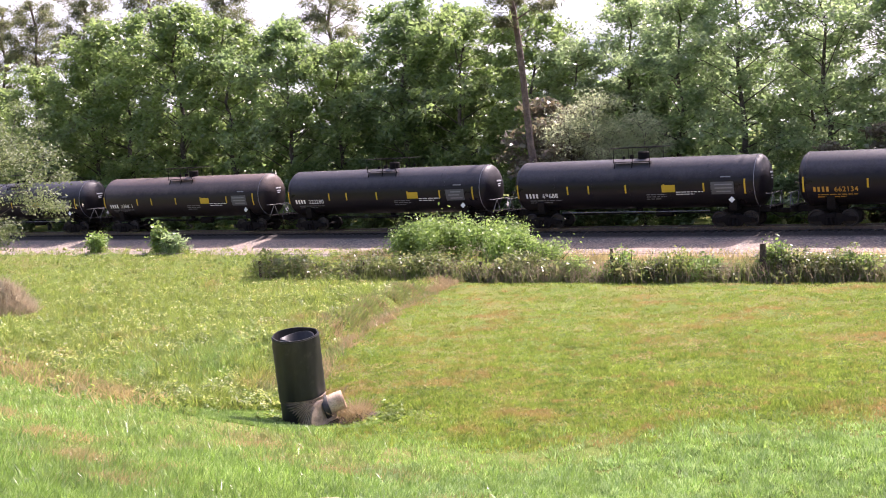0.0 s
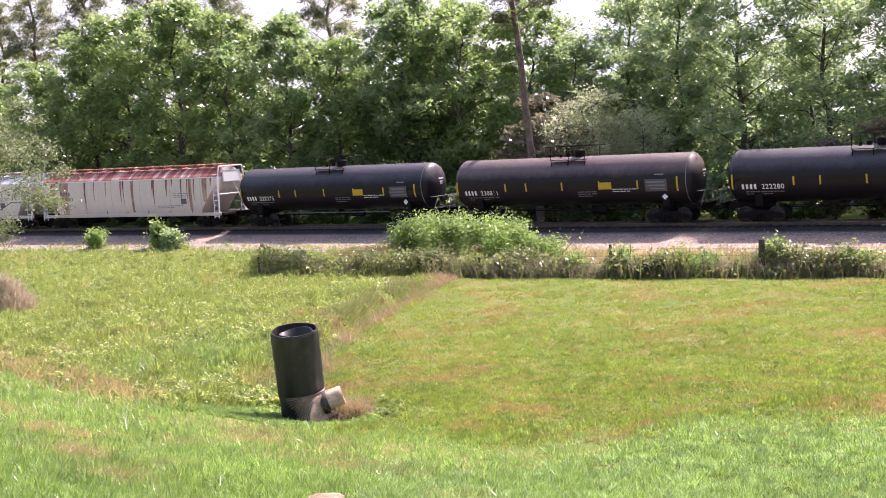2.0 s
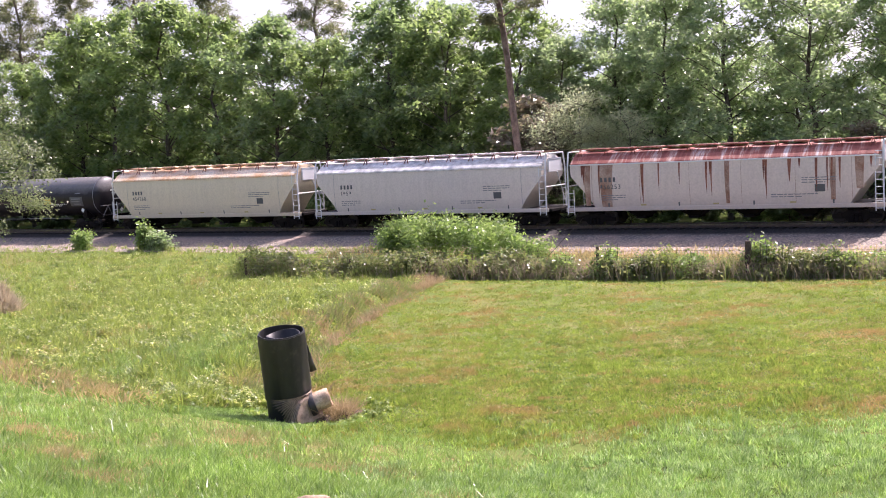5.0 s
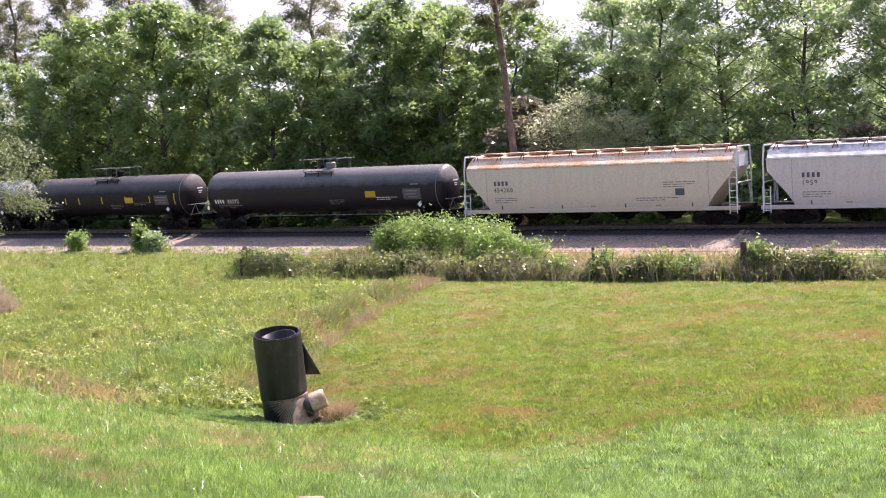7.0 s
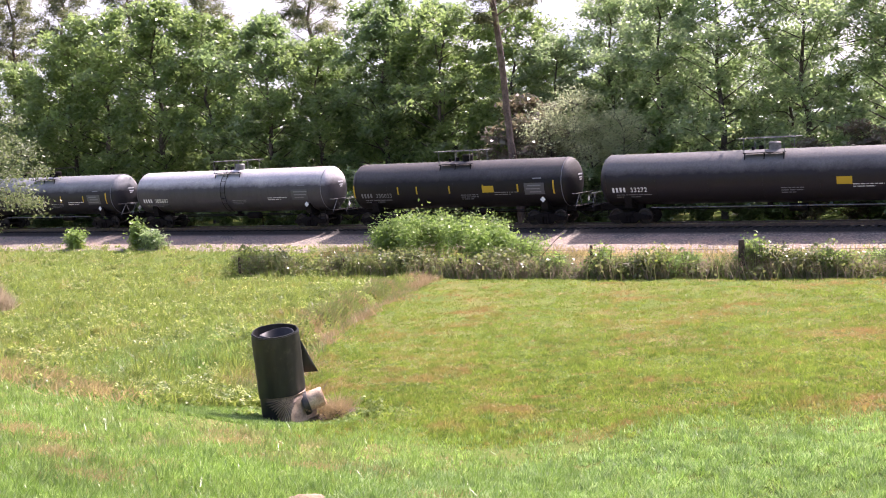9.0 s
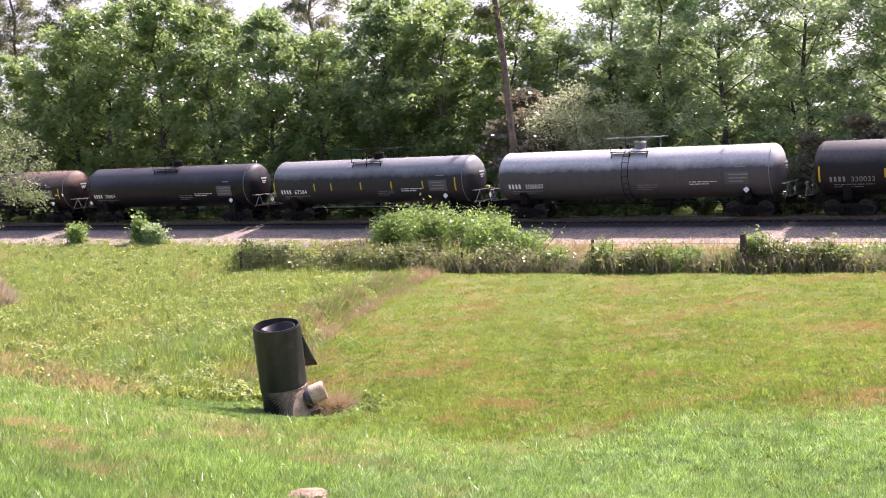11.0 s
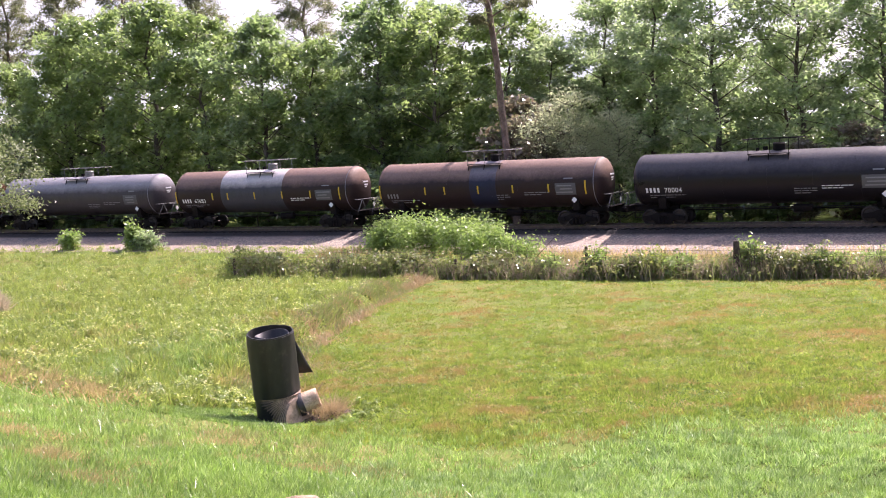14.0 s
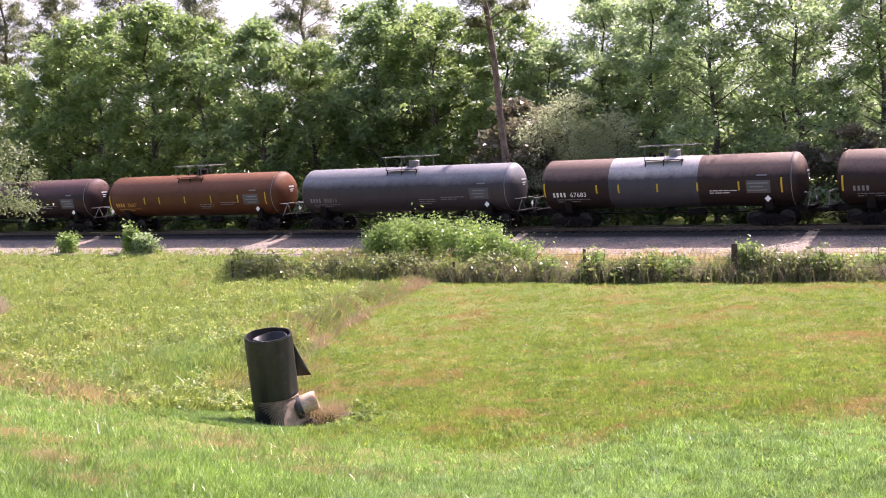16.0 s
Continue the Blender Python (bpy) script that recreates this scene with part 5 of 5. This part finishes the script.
    lay("bank_thatch", soup("bank_thatch", tufts(rng, roots, 150, rng.uniform(0.12, 0.3, len(roots)), 0.12, 0.022, 0.8), 3, STRAW), "dry brown thatch in patches on the bank")

    # the rough field: uncut grass, leafy weeds, pale seed heads
    wild = lambda x, y: (x < ditch_x(y) - 0.35) & (across(x, y) < -5.4) & ~lush_here(x, y) & (np.hypot((x + 3.9) / 2.2, (y - 27.9) / 1.5) > 1)
    pts = scatter(rng, 150000, -0.46, 0.02, 27, 104, wild)
    f = field(pts[:, 0], pts[:, 1], 0.8, 12)
    lay("weed_grass", soup("weed_grass", blades(pts, 0.25 * np.clip(1 + 0.9 * f, 0.25, 2.3), 0.042, rng, 0.5), 3, WEED), "rough yellow-green weeds and uncut grass", "weeds")
    roots = scatter(rng, 9500, -0.46, 0.02, 27, 100, wild)
    f = field(roots[:, 0], roots[:, 1], 0.9, 13) + 0.5 * field(roots[:, 0], roots[:, 1], 3.5, 14)
    roots, f = roots[f > -0.9], f[f > -0.9]
    wide, tall = rng.uniform(0.10, 0.28, len(roots)), (0.18 + 0.24 * np.clip(f, 0, 1.4)) * rng.uniform(0.7, 1.3, len(roots))
    lay("weed_tufts", soup("weed_tufts", leafy_tufts(rng, roots, 42, wide, tall, 0.055), 3, WEED), "broad-leaved weed tufts in rough grass", "weeds")
    pick = rng.uniform(0, 1, len(roots)) < 0.3
    tops = roots[pick] + np.stack([np.zeros(pick.sum()), np.zeros(pick.sum()), tall[pick] * 0.75], 1)
    lay("seed_heads", soup("seed_heads", leafy_tufts(rng, tops, 7, wide[pick], np.full(len(tops), 0.14), 0.05), 3, WEED_PALE), "pale yellowish seed heads on weeds", "weeds")
    # a stand of long pale arching grass, low in the field
    roots = np.stack([rng.normal(-7.6, 1.5, 700), rng.normal(36.5, 2.0, 700), np.zeros(700)], 1)
    lay("arching_grass", soup("arching_grass", tufts(rng, roots, 16, 0.09, rng.uniform(0.18, 0.42, 700), 0.026, 0.5), 3, LUSH), "long pale arching grass in the field")

    # dull dry growth on the swale's cut bank
    n = 22000
    y = rng.uniform(31, 58, n)
    x = ditch_x(y) - 0.85 + rng.normal(0, 0.38, n) + 0.2 * np.sin(y * 1.3)
    keep = field(x, y, 1.4, 15) > -0.5
    pts = np.stack([x, y, ground_z(x, y)], 1)[keep]
    lay("swale_weeds", soup("swale_weeds", blades(pts, 0.28, 0.045, rng, 0.6), 3, HEDGE), "dull green and brown weeds overhanging the swale", "weeds")
    n = 15000
    y = rng.uniform(31, 62, n)
    x = ditch_x(y) - 0.55 + rng.normal(0, 0.42, n) + 0.3 * np.sin(y * 1.1)
    keep = field(x, y, 1.1, 16) > -0.15
    pts = np.stack([x, y, ground_z(x, y)], 1)[keep]
    lay("swale_straw", soup("swale_straw", blades(pts, 0.3, 0.035, rng, 0.7), 3, RUSTY_STRAW), "dead brown grass along the swale")
    # dry strip at the foot of the near bank
    n = 17000
    a = rng.uniform(0, 1.5, n)
    x, y = -6.9 - 7.6 * a + rng.normal(0, 0.55, n), 28.6 + 8.6 * a + rng.normal(0, 0.6, n)
    keep = field(x, y, 1.2, 17) > -0.35
    pts = np.stack([x, y, ground_z(x, y)], 1)[keep]
    lay("bank_straw", soup("bank_straw", blades(pts, 0.26, 0.045, rng, 0.7), 3, STRAW), "dry brown grass at the foot of the bank")
    # weeds and grass between fence and ballast
    n = 26000
    s, p = rng.uniform(-2, 38, n), rng.uniform(-15, -5.6, n)
    keep = rng.uniform(0, 1, n) < smooth01((-5.6 - p) / 5) * 0.9 + 0.1
    s, p = s[keep], p[keep]
    x, y = P0.x + U.x * s + N.x * p, P0.y + U.y * s + N.y * p
    lay("verge_grass", soup("verge_grass", blades(np.stack([x, y, ground_z(x, y)], 1), 0.35, 0.05, rng, 0.5), 3, STRAW), "dry thin grass on the railway verge")


build_grass()


def brush_pile():
    rng = np.random.default_rng(21)
    x, y = -19.6, 53.8
    n = 6000
    a, r = rng.uniform(0, 2 * np.pi, n), np.sqrt(rng.uniform(0, 1, n))
    base = np.stack([r * np.cos(a) * 1.3, r * np.sin(a) * 1.1, 1.75 * (1 - r) ** 0.7 * rng.uniform(0.3, 1, n)], 1)
    t = thing("brush_pile", "pale heap of dead grass and brush", "brush pile")
    t.matrix_basis = pose(x, y, float(ground_z(np.float64(x), np.float64(y))))
    part("straw", soup("straw", blades(base, 0.42, 0.04, rng, 0.6), 3, DEAD), None, t)
    bm = bmesh.new()
    rod(bm, (0, 0, -0.1), (0.1, 0, 1.5), 0.9, 0.12, 14)
    part("core", bm, DIRT, t)


brush_pile()


def dirt_mound():
    x, y = -1.72, 15.7
    bm = bmesh.new()
    bmesh.ops.create_icosphere(bm, subdivisions=4, radius=0.30)
    for v in bm.verts:
        k = 1 + 0.35 * noise.noise(v.co * 5) + 0.2 * noise.noise(v.co * 16)
        v.co = Vector((v.co.x * k, v.co.y * k, v.co.z * k * 0.42))
    ob = part("dirt_mound", bm, DIRT)
    tagged(ob, "small bare mound of sandy dirt in grass", "dirt mound")
    ob.matrix_basis = pose(x, y, float(ground_z(np.float64(x), np.float64(y))) + 0.02)


dirt_mound()


# ---- drain riser ----
def build_riser():
    x, y = -3.5, 28.4
    z = float(ground_z(np.float64(x), np.float64(y)))
    riser = thing("drain_riser", "leaning black plastic-wrapped drain pipe standing in grass", "pipe")
    riser.matrix_basis = pose(x, y, z + 0.05, 9, -1.6, 0)

    def uneven(bm):         # a sheet roll is never quite round
        for v in bm.verts:
            a = math.atan2(v.co.y, v.co.x)
            k = 1 + 0.02 * math.sin(3 * a + 1) + 0.012 * math.sin(7 * a + v.co.z * 1.5) + 0.006 * math.sin(13 * a - 2.2 * v.co.z)
            v.co.x, v.co.y = v.co.x * k, v.co.y * k
        return bm
    bm = bmesh.new()
    ro, ri, h = 0.535, 0.515, 2.2
    prof = [(-0.4, ri), (-0.4, ro)]
    for k in range(30):
        prof += [(k * 0.07, ro - 0.004), (k * 0.07 + 0.045, ro)]
    prof += [(h - 0.05, ro), (h, ro - 0.002), (h, ri), (h - 0.25, ri), (-0.4, ri)]
    lathe(bm, prof, 56)
    bmesh.ops.transform(bm, matrix=pose(0, 0, 0, 0, -90, 0), verts=bm.verts[:])
    part("pipe", uneven(bm), PIPE, riser)
    bm = bmesh.new()        # the outer turn of sheeting ends above the elbow
    lathe(bm, [(0.72, ro), (0.72, ro + 0.02)] + [(0.77 + 0.1 * k, ro + 0.02 + 0.004 * math.sin(1.7 * k)) for k in range(1, 14)] + [(2.17, ro + 0.018), (2.17, ro)], 64)
    bmesh.ops.transform(bm, matrix=pose(0, 0, 0, 0, -90, 0), verts=bm.verts[:])
    for v in bm.verts:
        if v.co.z < 0.73:
            a = math.atan2(v.co.y, v.co.x)
            v.co.z += 0.07 * math.cos(a + 0.3) + 0.02 * math.sin(a * 3.0) + 0.012 * math.sin(a * 8)
    part("outer_sheet", uneven(bm), PIPE, riser)
    bm = bmesh.new()        # inner turn of the roll
    prev = None
    for i in range(40):
        a = -0.6 + i * 0.13
        r = 0.46 - 0.0035 * i
        q = (bm.verts.new((r * math.cos(a), r * math.sin(a), 0.9)), bm.verts.new((r * math.cos(a), r * math.sin(a), 2.12 + 0.03 * math.sin(a * 2))))
        if prev:
            bm.faces.new((prev[0], q[0], q[1], prev[1]))
        prev = q
    ob = part("inner_roll", bm, PIPE, riser)
    so = ob.modifiers.new("thick", "SOLIDIFY")
    so.thickness = 0.02
    # the elbow: sheeting gathered in folds round a bend towards the stub
    bm = bmesh.new()
    corner, steps, seg = Vector((0.62, 0, 0.74)), 96, 60
    rings = []
    for i in range(steps):
        t = i / (steps - 1)
        a = radians(2 + 92 * t)
        bend, fat = 0.60 - 0.08 * t, 0.55 - 0.12 * t
        centre = corner + Vector((-math.cos(a) * bend, 0, -math.sin(a) * bend))
        inward = Vector((math.cos(a), 0, math.sin(a)))
        ring = []
        for k in range(seg):
            b = 2 * math.pi * k / seg
            outer = 0.5 - 0.5 * math.cos(b)
            fold = math.sin(2 * math.pi * 13 * t + 0.7 * math.sin(3 * b + 4 * t) + 0.5 * math.sin(7 * b)) + 0.4 * math.sin(2 * math.pi * 29 * t + 2 * math.sin(2 * b))
            r = fat * (1 + 0.045 * fold * (0.25 + outer) * min(1, 5 * t) + 0.02 * math.sin(5 * b + 6 * t))
            ring.append(bm.verts.new(centre + inward * (r * math.cos(b)) + Vector((0, -r * math.sin(b), 0))))
        rings.append(ring)
    for a, b in zip(rings, rings[1:]):
        for k in range(seg):
            bm.faces.new((a[k], a[(k + 1) % seg], b[(k + 1) % seg], b[k]))
    bm.faces.new(rings[-1])
    ob = part("gathered_sleeve", bm, PIPE_DUST, riser, "dusty black sheeting gathered in pleats")
    ob.matrix_basis = pose(0, 0, 0, 0, 0, -38)
    bm = bmesh.new()        # plain collar of sheeting where the sleeve ends
    lathe(bm, [(0.44, 0.0), (0.44, 0.29), (0.52, 0.285), (0.58, 0.26), (0.59, 0.24), (0.55, 0.25), (0.5, 0.0)], 40)
    bmesh.ops.transform(bm, matrix=pose(0.08, -0.22, 0.29, 0, -14, 6), verts=bm.verts[:])
    part("collar", bm, PIPE, riser, "smooth black collar at the sleeve's end")
    bm = bmesh.new()
    lathe(bm, [(0.45, 0.0), (0.45, 0.22)] + [(0.60 + 0.045 * k, 0.225 + (0.007 if k % 2 else -0.003)) for k in range(9)] + [(1.0, 0.21), (1.0, 0.18), (0.96, 0.175), (0.96, 0)], 36)
    bmesh.ops.transform(bm, matrix=pose(0.02, -0.20, 0.28, 0, -14, 8), verts=bm.verts[:])
    part("stub_pipe", bm, STUB, riser, "sun-bleached orange-tan pipe stub")
    bm = bmesh.new()        # loose flap of sheeting
    bm2 = []
    for i in range(7):
        u = i / 6
        bm2.append([bm.verts.new((0.44 * u * (0.15 + 0.85 * w) + 0.0, 0.03 * math.sin(5 * u + 3 * w), -0.82 * w - 0.10 * u * w)) for w in (0, 0.35, 0.7, 1.0)])
    for a, b in zip(bm2, bm2[1:]):
        for j in range(3):
            bm.faces.new((a[j], a[j + 1], b[j + 1], b[j]))
    flap = part("loose_flap", bm, PIPE, riser, "loose torn flap of black sheeting")
    so = flap.modifiers.new("thick", "SOLIDIFY")
    so.thickness = 0.012
    # torn earth, dead grass and weeds round the stub
    rng = np.random.default_rng(31)
    n = 1000
    gx, gy = x + 1.15 + rng.normal(0, 0.17, n), y + 0.1 + rng.normal(0, 0.2, n)
    me = soup("dead_tuft", blades(np.stack([gx, gy, ground_z(gx, gy)], 1), 0.40, 0.022, rng, 0.75), 3, RUSTY_STRAW)
    tagged(new("dead_tuft", me), "rusty dead grass tuft behind the drain stub", "grass", kind="stuff")
    roots = np.stack([x + rng.uniform(0.5, 2.4, 90), y + rng.uniform(-1.1, 0.9, 90), np.zeros(90)], 1)
    roots = np.concatenate([roots, np.stack([x + rng.uniform(-1.1, -0.5, 22), y + rng.uniform(-0.8, 0.3, 22), np.zeros(22)], 1)])
    roots[:, 2] = ground_z(roots[:, 0], roots[:, 1])
    me = soup("riser_weeds", leafy_tufts(rng, roots, 36, rng.uniform(0.08, 0.2, len(roots)), rng.uniform(0.06, 0.16, len(roots)), 0.045), 3, WEED)
    tagged(new("riser_weeds", me), "small dull weeds on torn earth round the drain", "weeds", kind="stuff")
    for px, py, size in ((0.85, -0.1, 0.5), (1.5, 0.05, 0.42)):
        bm = bmesh.new()
        bmesh.ops.create_icosphere(bm, subdivisions=4, radius=size)
        for v in bm.verts:
            k = 1 + 0.35 * noise.noise(v.co * 3 + Vector((px, 0, 0))) + 0.22 * noise.noise(v.co * 11)
            v.co = Vector((v.co.x * k * 1.3, v.co.y * k, v.co.z * k * 0.26))
        ob = part("bare_earth", bm, DARK_EARTH)
        tagged(ob, "patch of torn bare earth beside the drain", "dirt")
        ob.matrix_basis = pose(x + px, y + py, float(ground_z(np.float64(x + px), np.float64(y + py))) + 0.0)
    return flap


FLAP = build_riser()


# ---- motions ----
def motions():
    def run(t):
        return 1.011 * (15.679 * t - 0.036 * t * t)
    times = [0, 2, 4, 6, 8, 10, 12, 14, 16]
    for i, car in enumerate(TRAIN):
        mid = (GAPS[i] + GAPS[i + 1]) / 2
        rows = []
        for t in times:
            x, y = world_xy(mid + run(t), 0)
            rows.append((t, pose(x, y, RAIL_Z, 0, 0, -math.degrees(TH))))
        walk(car, rows)
    # the flap lies against the back of the pipe, then blows out
    walk(FLAP, [(t, pose(0.47, 0.18, 1.90, 0, 0, a)) for t, a in ((0, 85), (3, 84), (4.2, 80), (5.2, 50), (6.3, 12), (7, 8), (8, 14), (9, 20), (10.2, 34), (11.3, 32), (12.5, 36), (13.5, 22), (14.5, 24), (15.2, 30), (16, 22))])
    for axles, dx in ((FRONT_AXLES, 0.89), (REAR_AXLES, -0.89)):
        first = axles[0]
        walk(first, [(k / 30, pose(dx, 0, 0.457) @ Matrix.Rotation(run(k / 30) / 0.457, 4, "Y")) for k in range(481)])
        for ob in axles[1:]:
            ob.rotation_mode = "QUATERNION"
            keys = ob.animation_data_create()
            keys.action, keys.action_slot = first.animation_data.action, first.animation_data.action_slot


motions()
